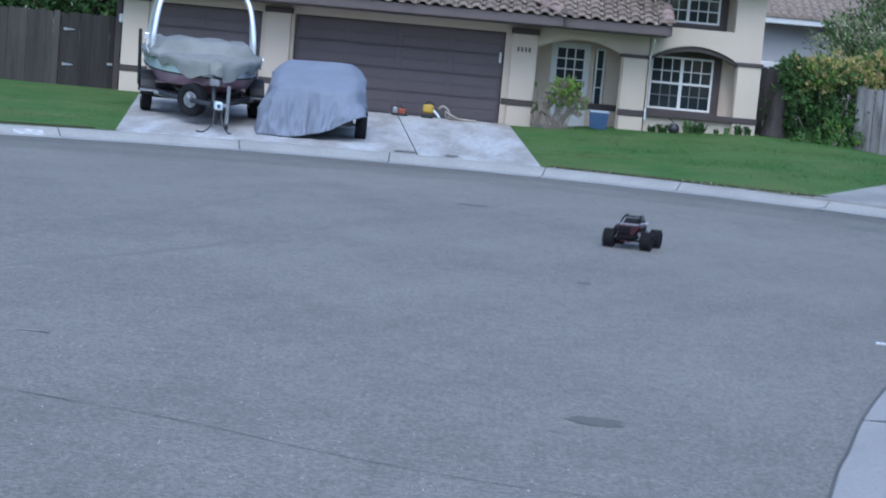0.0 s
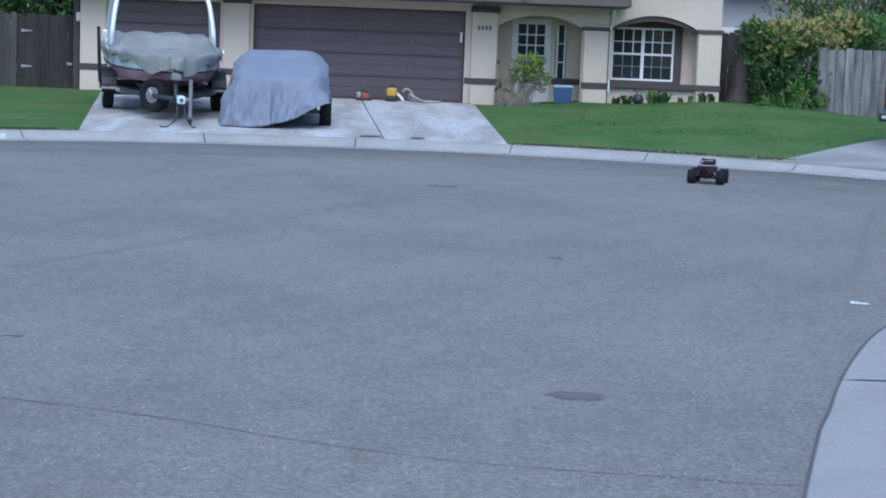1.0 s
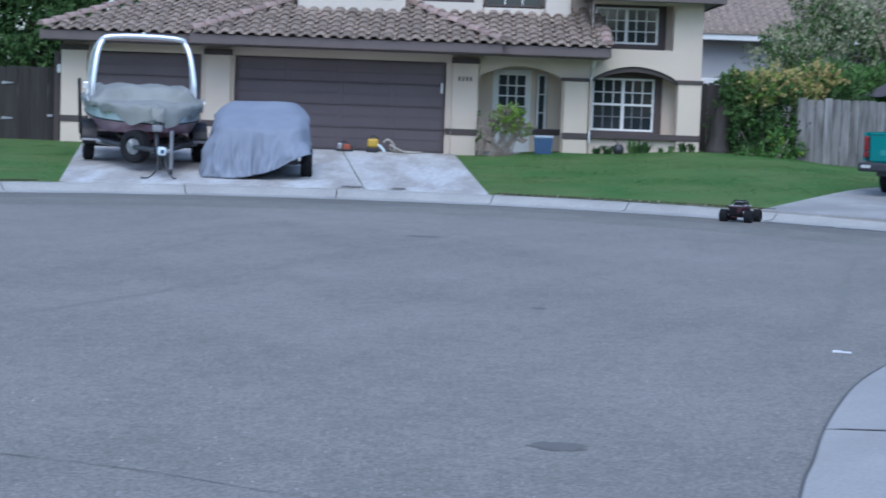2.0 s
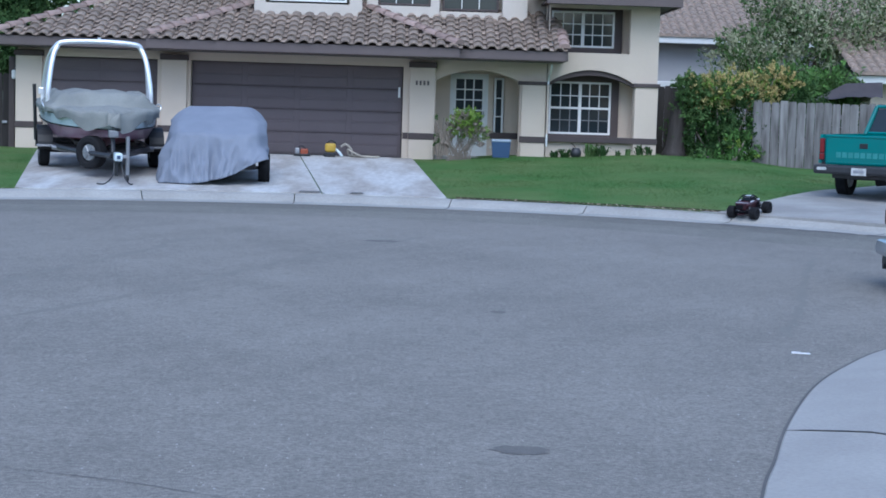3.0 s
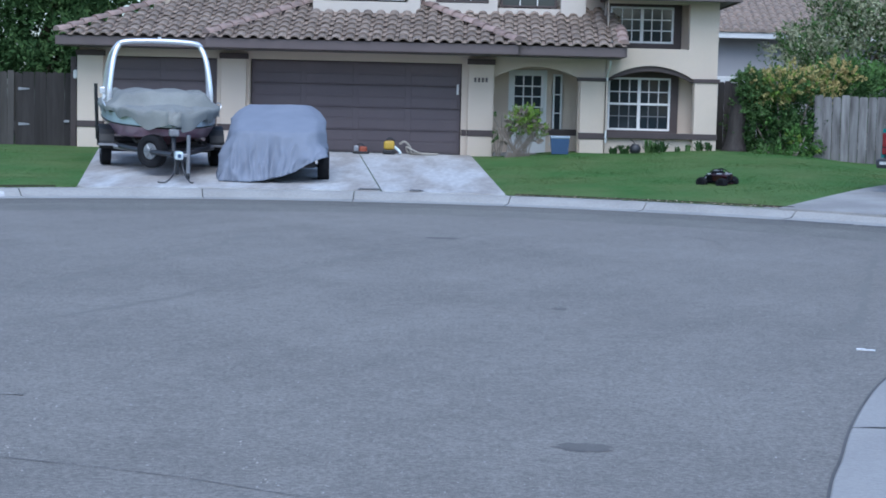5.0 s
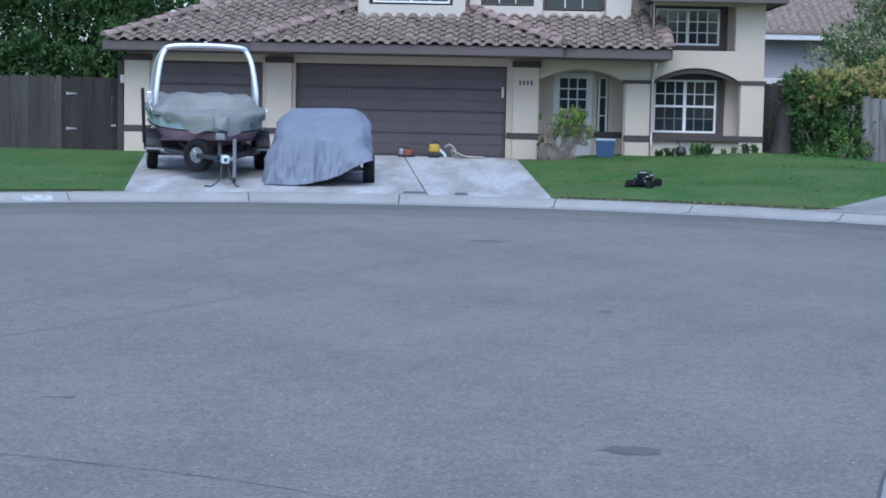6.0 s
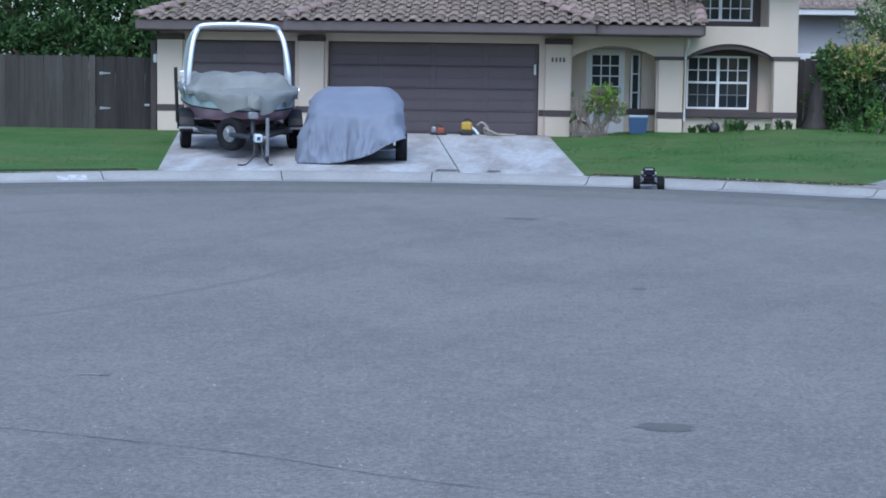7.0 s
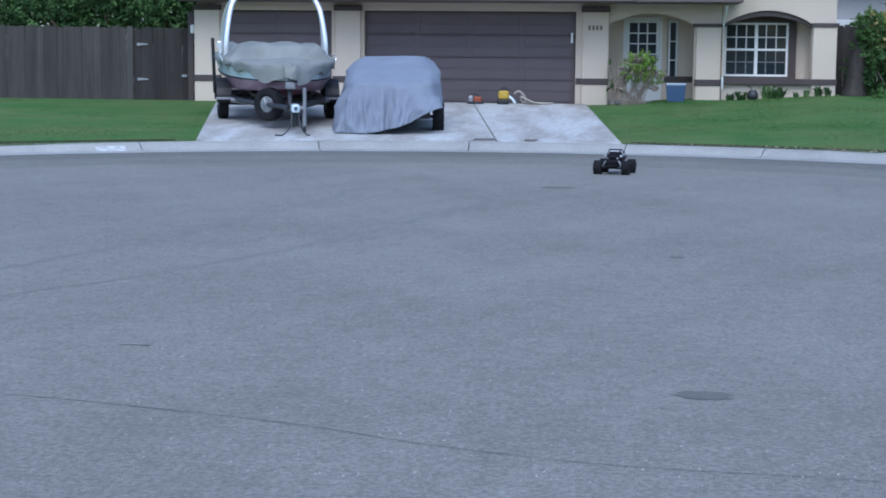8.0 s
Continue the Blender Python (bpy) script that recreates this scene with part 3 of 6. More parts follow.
# porch inside
part("porch_back_wall", prism(rect(0.3, 3.0, BASE, 2.95), 38.3, 38.34, holes=[rect(0.88, 1.72, 0.55, 2.44), rect(1.86, 2.12, 1.0, 2.4)]), STUCCO, house)
part("porch_band", box(1.74, 3.0, 38.27, 38.296, 0.98, 1.12), BROWN, house)
part("porch_side_wall", box(2.8, 2.99, FY + 0.28, 38.29, BASE, 2.95), STUCCO, house)
part("porch_side_wall", box(0.3, 0.48, FY + 0.28, 38.29, BASE, 2.95), STUCCO, house)
part("porch_ceiling", box(0.5, 2.8, FY + 0.28, 38.29, 2.6, 2.68), STUCCO, house)
part("porch_floor", box(0.3, 2.99, FY + 0.02, 38.3, 0.3, 0.56), CONCRETE, house)

# garage doors: sections with pressed panels
def garage_door(x0, x1, z0, z1, label, cols):
    door = thing("garage_door", label, "garage door", pose(0, FY + 0.16, 0))
    n = 4
    h = (z1 - z0) / n
    for k in range(n):
        bm = box(x0, x1, 0, 0.05, z0 + k * h + 0.006, z0 + (k + 1) * h - 0.006, 0.005)
        w = (x1 - x0) / cols
        for c in range(cols):
            for a, b in ((0.07, 0.46), (0.54, 0.93)):
                box(x0 + c * w + 0.06, x0 + (c + 1) * w - 0.06, -0.009, 0.004, z0 + (k + a) * h, z0 + (k + b) * h, 0.008, bm, seg=1)
        part("door_section", bm, GARAGE, door)
    part("bottom_seal", box(x0, x1, -0.01, 0.04, z0 - 0.03, z0 + 0.004), BLACK, door)
    return door


garage_door(-8.18, -5.74, 0.5, 2.52, "closed dark brown single garage door behind the boat", 2)
garage_door(-4.96, -0.24, 0.5, 2.53, "closed dark brown double garage door with ribbed sections", 4)
lock = thing("door_label", "small white sticker on the garage door's edge", "sticker")
part("plate", box(-0.33, -0.28, FY + 0.125, FY + 0.14, 1.85, 2.08, 0.003), WHITE, lock)

# windows
SCREENED = material("screened_paint", (0.20, 0.21, 0.22), 0.8, None, 3, 60, 0.05)
def window(name, x0, x1, z0, z1, y, cols, rows, middle, parent_label, half_bar=False, frame_mat=None):
    w = thing(name, parent_label, "window", kind="structure")
    f = 0.045
    part("window_frame", prism(rect(x0, x1, z0, z1), y - 0.02, y + 0.05, holes=[rect(x0 + f, x1 - f, z0 + f, z1 - f)]), frame_mat or WHITE, w)
    if middle:
        c = (x0 + x1) / 2
        part("mullion", box(c - 0.035, c + 0.035, y - 0.025, y + 0.04, z0 + f, z1 - f), WHITE, w)
    if half_bar:
        c = (z0 + z1) / 2
        part("rail", box(x0 + f, x1 - f, y - 0.022, y + 0.035, c - 0.025, c + 0.025), WHITE, w)
    for i in range(1, cols):
        if middle and i * 2 == cols:
            continue
        x = x0 + f + (x1 - x0 - 2 * f) * i / cols
        mid = (z0 + z1) / 2 if half_bar else z0 + f
        part("muntin", box(x - 0.011, x + 0.011, y + 0.0, y + 0.02, mid, z1 - f), WHITE, w)
        if half_bar:
            part("muntin", box(x - 0.011, x + 0.011, y + 0.0, y + 0.02, z0 + f, mid), SCREENED, w, "muntin dulled by an insect screen")
    for j in range(1, rows):
        if half_bar and j * 2 == rows:
            continue
        z = z0 + f + (z1 - z0 - 2 * f) * j / rows
        part("muntin", box(x0 + f, x1 - f, y - 0.001, y + 0.019, z - 0.011, z + 0.011), SCREENED if half_bar and j * 2 < rows else WHITE, w)
    pane = part("pane", box(x0 + f, x1 - f, y + 0.022, y + 0.03, z0 + f, z1 - f), GLASS, w)
    return w


window("window_1", 3.12, 4.54, 1.14, 2.34, FY + 0.68, 6, 4, True, "white-framed gridded window under a brown arch", True)
window("window_2", 3.12, 4.56, 3.12, 3.94, FY + 0.68, 6, 3, True, "white-framed gridded upper window with a brown surround")
window("window_3", 1.88, 2.1, 1.02, 2.38, 38.32, 1, 3, False, "narrow white sidelight window beside the front door")
# unseen panel added behind the doors to stop light leaking through their gaps
part("garage_backing", box(-8.59, 0.29, FY + 0.32, FY + 0.36, BASE, 2.7), BROWN, house)
room = thing("room_backing", "dim room seen behind the window panes", "room", kind="structure")
part("room_wall", box(0.6, 5.3, 39.6, 39.7, 0.4, 4.0), STUCCO, room)

front_door = thing("door_1", "white front door with a grid of small panes", "door", kind="structure")
part("door_leaf", prism(rect(0.93, 1.68, 0.57, 2.4), 38.33, 38.38, holes=[rect(1.0, 1.61, 1.14, 2.33)]), WHITE, front_door)
for i in range(1, 3):
    x = 1.0 + 0.61 * i / 3
    part("muntin", box(x - 0.014, x + 0.014, 38.335, 38.365, 1.14, 2.33), WHITE, front_door)
for j in range(1, 5):
    z = 1.14 + 1.19 * j / 5
    part("muntin", box(1.0, 1.61, 38.334, 38.364, z - 0.014, z + 0.014), WHITE, front_door)
part("pane", box(1.0, 1.61, 38.366, 38.372, 1.14, 2.33), GLASS, front_door)
part("door_frame", prism(rect(0.86, 1.74, 0.56, 2.46), 38.28, 38.325, holes=[rect(0.93, 1.68, 0.57, 2.4)]), WHITE, front_door)
part("door_handle", rod((1.64, 38.3, 1.45), (1.64, 38.3, 1.6), 0.015), GALV, front_door)

# number plate on the pillar, as plain bars
sign = thing("house_number", "small dark raised numerals on the pillar", "sign")
for i in range(4):
    part("numeral", box(0.06 + i * 0.085, 0.105 + i * 0.085, FY - 0.135, FY - 0.118, 2.14, 2.24, 0.004), FASCIA, sign)
spout = thing("downspout", "beige and white rain downspout at the porch corner", "downspout")
part("elbow", tube(curve_points([(3.03, FY - 0.9, 2.66), (3.03, FY - 0.7, 2.52), (3.025, FY - 0.2, 2.36), (3.025, FY - 0.17, 2.24)], 5), 0.024, 8), WHITE, spout, "white elbow")
part("pipe", rod((3.025, FY - 0.17, 2.25), (3.025, FY - 0.17, 1.14), 0.021, None, 8), STUCCO, spout, "beige painted pipe")
part("shoe", rod((3.025, FY - 0.17, 1.135), (3.025, FY - 0.17, 0.86), 0.023, None, 8), WHITE, spout, "white foot piece")
lamp = thing("wall_lamp", "small white lantern on the garage pillar", "lamp")
part("lantern", box(-8.96, -8.86, FY - 0.06, FY + 0.06, 2.0, 2.2, 0.03), LENS, lamp)
part("bracket", box(-8.9, -8.84, FY - 0.02, FY + 0.02, 2.2, 2.26, 0.01), BLACK, lamp)

# ---- roofs ----
EAVE, PITCH = 2.93, 0.42
ANG = math.degrees(math.atan(PITCH))


def roof_planes(x0, x1, y0, depth):
    """Height over a hipped roof whose eaves run x0..x1 at y0."""
    return lambda x, y: EAVE + PITCH * min(x - x0, x1 - x, y - y0, depth)


garage_roof = roof_planes(-5.75, 0.97, 35.95, 3.36)
left_roof = roof_planes(-9.12, 20, 36.45, 4.0)
porch_roof = roof_planes(-20, 3.32, 36.2, 4.0)


def deck(name, x0, x1, y0, y1, height, keep):
    bm = bmesh.new()
    xs, ys = span(x0, x1, 60), span(y0, y1, 40)
    grid = {}
    for j, y in enumerate(ys):
        for i, x in enumerate(xs):
            grid[i, j] = bm.verts.new((x, y, height(x, y)))
    for j in range(40):
        for i in range(60):
            if keep((xs[i] + xs[i + 1]) / 2, (ys[j] + ys[j + 1]) / 2):
                bm.faces.new((grid[i, j], grid[i + 1, j], grid[i + 1, j + 1], grid[i, j + 1]))
    bmesh.ops.delete(bm, geom=[v for v in bm.verts if not v.link_faces], context="VERTS")
    ext = bmesh.ops.extrude_face_region(bm, geom=list(bm.faces))
    bmesh.ops.translate(bm, vec=(0, 0, -0.12), verts=[v for v in ext["geom"] if isinstance(v, bmesh.types.BMVert)])
    bmesh.ops.recalc_face_normals(bm, faces=bm.faces)
    return part(name, bm, UNDERLAY, house)


deck("garage_roof", -5.75, 0.97, 35.95, 42, garage_roof, lambda x, y: garage_roof(x, y) >= max(left_roof(x, y) if x < -2.4 else 0, porch_roof(x, y) if x > -2.4 else 0) - 0.02)
deck("left_roof", -9.12, -2.2, 36.45, 42, left_roof, lambda x, y: x < -5.75 or left_roof(x, y) > garage_roof(x, y) - 0.02)
deck("porch_roof", -2.6, 3.32, 36.2, 40, porch_roof, lambda x, y: x > 0.97 or porch_roof(x, y) > garage_roof(x, y) - 0.02)

# eaves: fascia boards and soffits
def fascia(x0, x1, y, z1=EAVE + 0.01, h=0.2):
    return part("fascia", box(x0, x1, y - 0.04, y, z1 - h, z1, 0.006), FASCIA, house)


fascia(-5.77, 0.99, 35.95)
fascia(-9.14, -5.78, 36.45)
fascia(1.0, 3.34, 36.2)
part("fascia", box(-9.16, -9.12, 36.41, 44, EAVE - 0.19, EAVE + 0.01), FASCIA, house)
part("fascia", box(-5.79, -5.75, 35.99, 36.41, EAVE - 0.19, EAVE + 0.01), FASCIA, house)
part("fascia", box(0.97, 1.01, 35.99, 36.16, EAVE - 0.19, EAVE + 0.01), FASCIA, house)
part("fascia", box(3.32, 3.36, 36.16, 37.2, EAVE - 0.19, EAVE + 0.01), FASCIA, house)
part("soffit", box(-9.1, -5.74, 36.46, FY - 0.005, 2.72, 2.75), FASCIA, house)
part("soffit", box(-5.73, 0.96, 35.96, FY - 0.006, 2.725, 2.755), FASCIA, house)
part("soffit", box(0.98, 3.31, 36.21, FY + 0.01, 2.72, 2.75), FASCIA, house)

# upper storey behind the roofs, and the bay's own eave
upper = part("upper_wall", prism(rect(-3.7, 3.0, 3.3, 5.9), 38.35, 38.6, holes=[rect(-3.3, -1.55, 3.95, 4.9), rect(-0.85, 0.35, 3.95, 4.9), rect(0.62, 1.9, 3.92, 4.9)]), STUCCO_PALE, house)
part("upper_side_wall", box(-3.7, -3.5, 38.61, 46, 3.0, 5.9), STUCCO_PALE, house)
part("window_trim", prism(rect(-3.62, -1.2, 3.5, 5.1), 37.62, 38.34, holes=[rect(-3.38, -1.48, 3.9, 4.95)]), STUCCO_PALE, house)
part("window_trim", prism(rect(-1.1, 0.55, 3.5, 5.1), 37.9, 38.345, holes=[rect(-0.85, 0.35, 3.93, 4.95)]), STUCCO_PALE, house)
part("window_trim", box(1.98, 2.55, 37.82, 38.34, 3.5, 5.9, 0.01), STUCCO_PALE, house)
part("window_trim", box(0.56, 1.97, 37.96, 38.348, 3.5, 3.84, 0.01), STUCCO_PALE, house)
window("window_4", -3.3, -1.55, 3.95, 4.9, 37.76, 4, 2, True, "white-framed upper window above the garage roof")
window("window_5", -0.85, 0.35, 3.95, 4.9, 38.02, 3, 2, False, "dark upper window above the garage roof", frame_mat=BROWN)
window("window_6", 0.62, 1.9, 3.87, 4.9, 38.05, 3, 2, False, "dark upper window above the porch roof", frame_mat=BROWN)
part("bay_fascia", box(2.9, 5.86, FY - 0.62, FY - 0.58, 4.02, 4.24), FASCIA, house)
part("bay_fascia", box(5.86, 5.9, FY - 0.62, 46, 4.02, 4.24), FASCIA, house)
part("bay_soffit", box(2.9, 5.85, FY - 0.57, 46, 4.055, 4.1), FASCIA, house)
part("bay_roof", loft([[(2.7, FY - 0.66, 4.25), (5.95, FY - 0.66, 4.25), (5.95, 46.4, 4.25), (2.7, 46.4, 4.25)], [(2.7, FY + 2.6, 5.6), (4.0, FY + 2.6, 5.6), (4.0, 46.4, 5.6), (2.7, 46.4, 5.6)]]), TILE, house)
part("upper_roof", loft([[(-4.2, 37.8, 5.9), (3.4, 37.8, 5.9), (3.4, 46.8, 5.9), (-4.2, 46.8, 5.9)], [(-1.5, 41.5, 7.4), (0.7, 41.5, 7.4), (0.7, 43, 7.4), (-1.5, 43, 7.4)]]), TILE, house)

# barrel tiles on the roofs
TW, TL = 0.294, 0.302


def tile_mesh():
    bm = bmesh.new()
    n = 6
    for end, (y, lift) in enumerate(((-0.035, 0.05), (TL + 0.05, 0.0))):
        for ring, th in ((0, 0.0), (1, -0.024)):
            for i in range(n + 1):
                a = math.pi * i / n
                bm.verts.new((-(TW * 0.36 + th) * math.cos(a), y, lift + (0.078 + th) * math.sin(a)))
            bm.verts.new((TW * 0.62, y, lift + th * 0.6 + 0.002))
    bm.verts.ensure_lookup_table()
    v = bm.verts
    m = n + 2
    for i in range(m - 1):
        bm.faces.new((v[i], v[i + 1], v[2 * m + i + 1], v[2 * m + i]))
        bm.faces.new((v[m + i], v[m + i + 1], v[i + 1], v[i]))
    bm.normal_update()
    me = bpy.data.meshes.new("roof_tile")
    bm.to_mesh(me)
    bm.free()
    me.materials.append(TILE)
    return me


TILE_ME = tile_mesh()
CAP_ME = bpy.data.meshes.new("ridge_tile")
cb = bmesh.new()
for y, r in ((0, 0.138), (0.42, 0.108)):
    for i in range(7):
        a = math.pi * i / 6
        cb.verts.new((-r * math.cos(a), y, 0.05 + 0.8 * r * math.sin(a) + (0.03 if y == 0 else 0)))
cb.verts.ensure_lookup_table()
for i in range(6):
    cb.faces.new((cb.verts[i], cb.verts[i + 1], cb.verts[8 + i], cb.verts[7 + i]))
cb.faces.new([cb.verts[i] for i in range(7)])
cb.to_mesh(CAP_ME)
cb.free()
CAP_ME.materials.append(CAP)


def lay_tiles(parent, x0, x1, y0, rows, height, keep, rng):
    """Rows of tiles up a front slope."""
    c = math.cos(math.atan(PITCH))
    for r in range(rows):
        y = y0 - 0.05 + r * TL * c
        k = 0
        x = x0 + TW / 2
        while x < x1:
            if keep(x, y + 0.12):
                ob = new("roof_tile", TILE_ME)
                ob.parent = parent
                ob.matrix_basis = pose(x + rng.uniform(-0.006, 0.006), y + rng.uniform(-0.012, 0.012), EAVE + PITCH * (y - y0) + 0.012 + rng.uniform(0, 0.008), ANG + rng.uniform(-1, 1), rng.uniform(-2, 2), rng.uniform(-1.2, 1.2))
            x += TW


def lay_caps(parent, a, b):
    a, b = Vector(a), Vector(b)
    d = (b - a).normalized()
    m0 = d.to_track_quat("Y", "Z").to_matrix().to_4x4()
    n = int((b - a).length / 0.34)
    for i in range(n):
        ob = new("ridge_tile", CAP_ME)
        ob.parent = parent
        ob.matrix_basis = Matrix.Translation(a + d * 0.34 * i) @ m0


# ---- fences ----
def fence(name, label, x0, x1, y0, y1, z0, z1, mat, board=0.14, seed=1, lean=0.0, gap=0.001):
    """Upright boards on two rails with posts behind."""
    f = thing(name, label, "fence", kind="structure")
    rng = random.Random(seed)
    length = math.hypot(x1 - x0, y1 - y0)
    n = int(length / board)
    shapes = []
    for s in range(3):
        w = board / 2 - gap * (0.6, 1.3, 1.0)[s]
        bm = prism([(-w, 0), (w, 0), (w, 0.97), (w * 0.75, 1), (-w * (0.7 + 0.1 * s), 1), (-w, 0.975)], -0.011, 0.011)
        me = bpy.data.meshes.new("board")
        bm.to_mesh(me)
        bm.free()
        me.materials.append(mat)
        shapes.append(me)
    turn = math.degrees(math.atan2(y1 - y0, x1 - x0))
    for i in range(n):
        u = (i + 0.5) / n
        x, y = x0 + (x1 - x0) * u, y0 + (y1 - y0) * u
        ob = new("board", shapes[rng.randrange(3)])
        ob.parent = f
        ob.matrix_basis = pose(x, y + rng.uniform(-0.003, 0.003), z0 - 0.05, 0, rng.uniform(-0.4, 0.4) + lean, turn + rng.uniform(-0.2, 0.2)) @ Matrix.Diagonal((1, 1, z1 - z0 + 0.05 + rng.uniform(-0.025, 0.025), 1))
    for h in (0.2, 0.8):
        z = z0 + (z1 - z0) * h
        part("rail", box(0, length, 0.016, 0.06, z - 0.045, z + 0.045, m=pose(x0, y0, 0, 0, 0, turn)), mat, f)
    for k in range(int(length / 2.4) + 1):
        part("post", box(k * 2.4, k * 2.4 + 0.09, 0.062, 0.15, z0 - 0.1, z1 - 0.03, m=pose(x0, y0, 0, 0, 0, turn)), mat, f)
    return f


fence("fence_1", "dark weathered board fence beside the garage", -20, -10.4, 37.75, 37.6, 0.4, 2.15, WOOD_DARK, 0.15, 3)
gate = fence("gate", "dark wooden side gate with pale strap hinges", -10.36, -9.1, 37.66, 37.62, 0.45, 2.12, GATE_WOOD, 0.14, 4)
for z in (0.95, 1.75):
    hinge = part("hinge", prism([(-10.3, z - 0.035), (-10.3, z + 0.035), (-10.05, z + 0.012), (-10.05, z - 0.012)], 37.62, 37.635), GALV, gate, "pale strap hinge")
part("latch", box(-9.25, -9.13, 37.58, 37.62, 1.0, 1.06, 0.01), GALV, gate, "small pale latch")
part("gate_post", box(-9.08, -8.95, 37.5, 37.64, 0.4, 2.5, 0.008), BROWN, gate)
fence("fence_2", "silver-grey weathered board fence with stained boards", 7.62, 16.5, 36.9, 36.3, 0.5, 2.02, WOOD_GREY, 0.19, 7, gap=0.004)
fence("fence_3", "dark board fence between the house and the shrubs", 5.55, 7.4, 38.6, 38.5, 0.5, 2.3, WOOD_DARK, 0.15, 9)


# ---- trees and shrubs ----
def limbs(name, parent, base, tips, r):
    """Tapered trunk and branches."""
    bm = bmesh.new()
    b = Vector(base)
    for i, t in enumerate(tips):
        t = Vector(t)
        mid = b.lerp(t, 0.45) + Vector((0.15 * math.sin(i * 2.1), 0.1 * math.cos(i * 1.7), 0.2))
        pts = curve_points([b, mid, t], 4)
        for k, (p, q) in enumerate(zip(pts, pts[1:])):
            f = 1 - k / len(pts)
            rod(p, q, r * (0.3 + 0.7 * f), r * (0.22 + 0.7 * f), 6, bm)
    return part(name, bm, BARK, parent)


def tree(label, base, blobs, leaf_sets, r=0.14):
    t = thing("tree", label, "tree", Matrix.Translation(base))
    bl = [(b[0] - base[0], b[1] - base[1], b[2] - base[2], *b[3:]) for b in blobs]
    limbs("trunk", t, (0, 0, -0.05), [b[:3] for b in bl], r)
    for k, (mat, n, size, idx) in enumerate(leaf_sets):
        leaves("crown", mat, t, [bl[i] for i in idx] if idx else bl, n, size, int(abs(base[0]) * 10) + k)
    return t


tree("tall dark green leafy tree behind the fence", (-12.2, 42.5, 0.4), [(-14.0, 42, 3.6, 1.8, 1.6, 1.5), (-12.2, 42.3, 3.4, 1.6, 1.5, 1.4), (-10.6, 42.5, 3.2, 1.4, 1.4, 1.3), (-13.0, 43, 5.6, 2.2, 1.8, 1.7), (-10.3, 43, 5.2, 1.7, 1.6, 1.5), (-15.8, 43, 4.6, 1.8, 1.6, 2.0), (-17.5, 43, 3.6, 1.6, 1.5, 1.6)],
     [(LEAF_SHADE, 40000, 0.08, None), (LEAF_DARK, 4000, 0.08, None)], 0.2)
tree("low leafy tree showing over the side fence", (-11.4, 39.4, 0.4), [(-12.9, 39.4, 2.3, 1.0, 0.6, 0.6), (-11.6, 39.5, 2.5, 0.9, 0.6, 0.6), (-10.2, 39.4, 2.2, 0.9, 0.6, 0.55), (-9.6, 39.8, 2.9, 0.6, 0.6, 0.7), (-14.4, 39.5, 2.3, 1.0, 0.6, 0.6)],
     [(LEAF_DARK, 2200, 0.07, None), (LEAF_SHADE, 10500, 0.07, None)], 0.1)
tree("tall conifer-like tree far behind the garage", (-11.2, 50, 0.4), [(-10.5, 50, 5.0, 1.6, 1.5, 2.6), (-12.3, 50, 6.5, 2.2, 1.8, 2.4)], [(LEAF_DARK, 12000, 0.11, None)], 0.2)
tree("broad grey-green tree behind the shrubs", (10.0, 45.5, 0.4), [(9.3, 45, 2.9, 1.3, 1.2, 0.9), (10.8, 45.3, 3.3, 1.6, 1.4, 1.2), (12.6, 45.5, 3.2, 1.6, 1.4, 1.3), (9.0, 45.6, 3.5, 0.75, 1.0, 0.6), (11.6, 46, 4.6, 2.0, 1.6, 1.1), (14.2, 46, 3.8, 1.6, 1.4, 1.5), (10.0, 46, 4.3, 0.9, 1.2, 0.7)],
     [(LEAF_GREY, 24000, 0.058, None), (LEAF_DARK, 13000, 0.06, None)], 0.12)
tree("dark green tree behind the weathered fence", (11.3, 41.5, 0.4), [(10.2, 41.3, 2.1, 0.9, 0.8, 0.7), (10.5, 41.6, 2.3, 0.8, 0.9, 0.65), (9.2, 40.8, 2.0, 0.8, 0.8, 0.9)], [(LEAF_MID, 5200, 0.06, None), (LEAF_DARK, 6500, 0.06, None)], 0.08)


def shrub(label, base, blobs, leaf_sets, stems=6, r=0.02):
    t = thing("shrub", label, "shrub", Matrix.Translation(base))
    bl = [(b[0] - base[0], b[1] - base[1], b[2] - base[2], *b[3:]) for b in blobs]
    bm = bmesh.new()
    rng = random.Random(int(base[0] * 7))
    for i in range(stems):
        b = bl[i % len(bl)]
        tip = (b[0] + rng.uniform(-0.5, 0.5) * b[3], b[1] + rng.uniform(-0.5, 0.5) * b[4], b[2] + 0.4 * b[5])
        wide = 0.3 if stems > 100 else 0.12
        pts = curve_points([(rng.uniform(-wide, wide), rng.uniform(-0.1, 0.1), -0.03), (tip[0] * 0.6, tip[1] * 0.6, tip[2] * 0.5), tip], 3)
        for p, q in zip(pts, pts[1:]):
            rod(p, q, r, r * 0.8, 5, bm)
    part("woody_base", bm, TWIG, t)
    for k, (mat, n, size, idx) in enumerate(leaf_sets):
        leaves("foliage", mat, t, [bl[i] for i in idx] if idx else bl, n, size, int(abs(base[0]) * 31) + k)
    return t


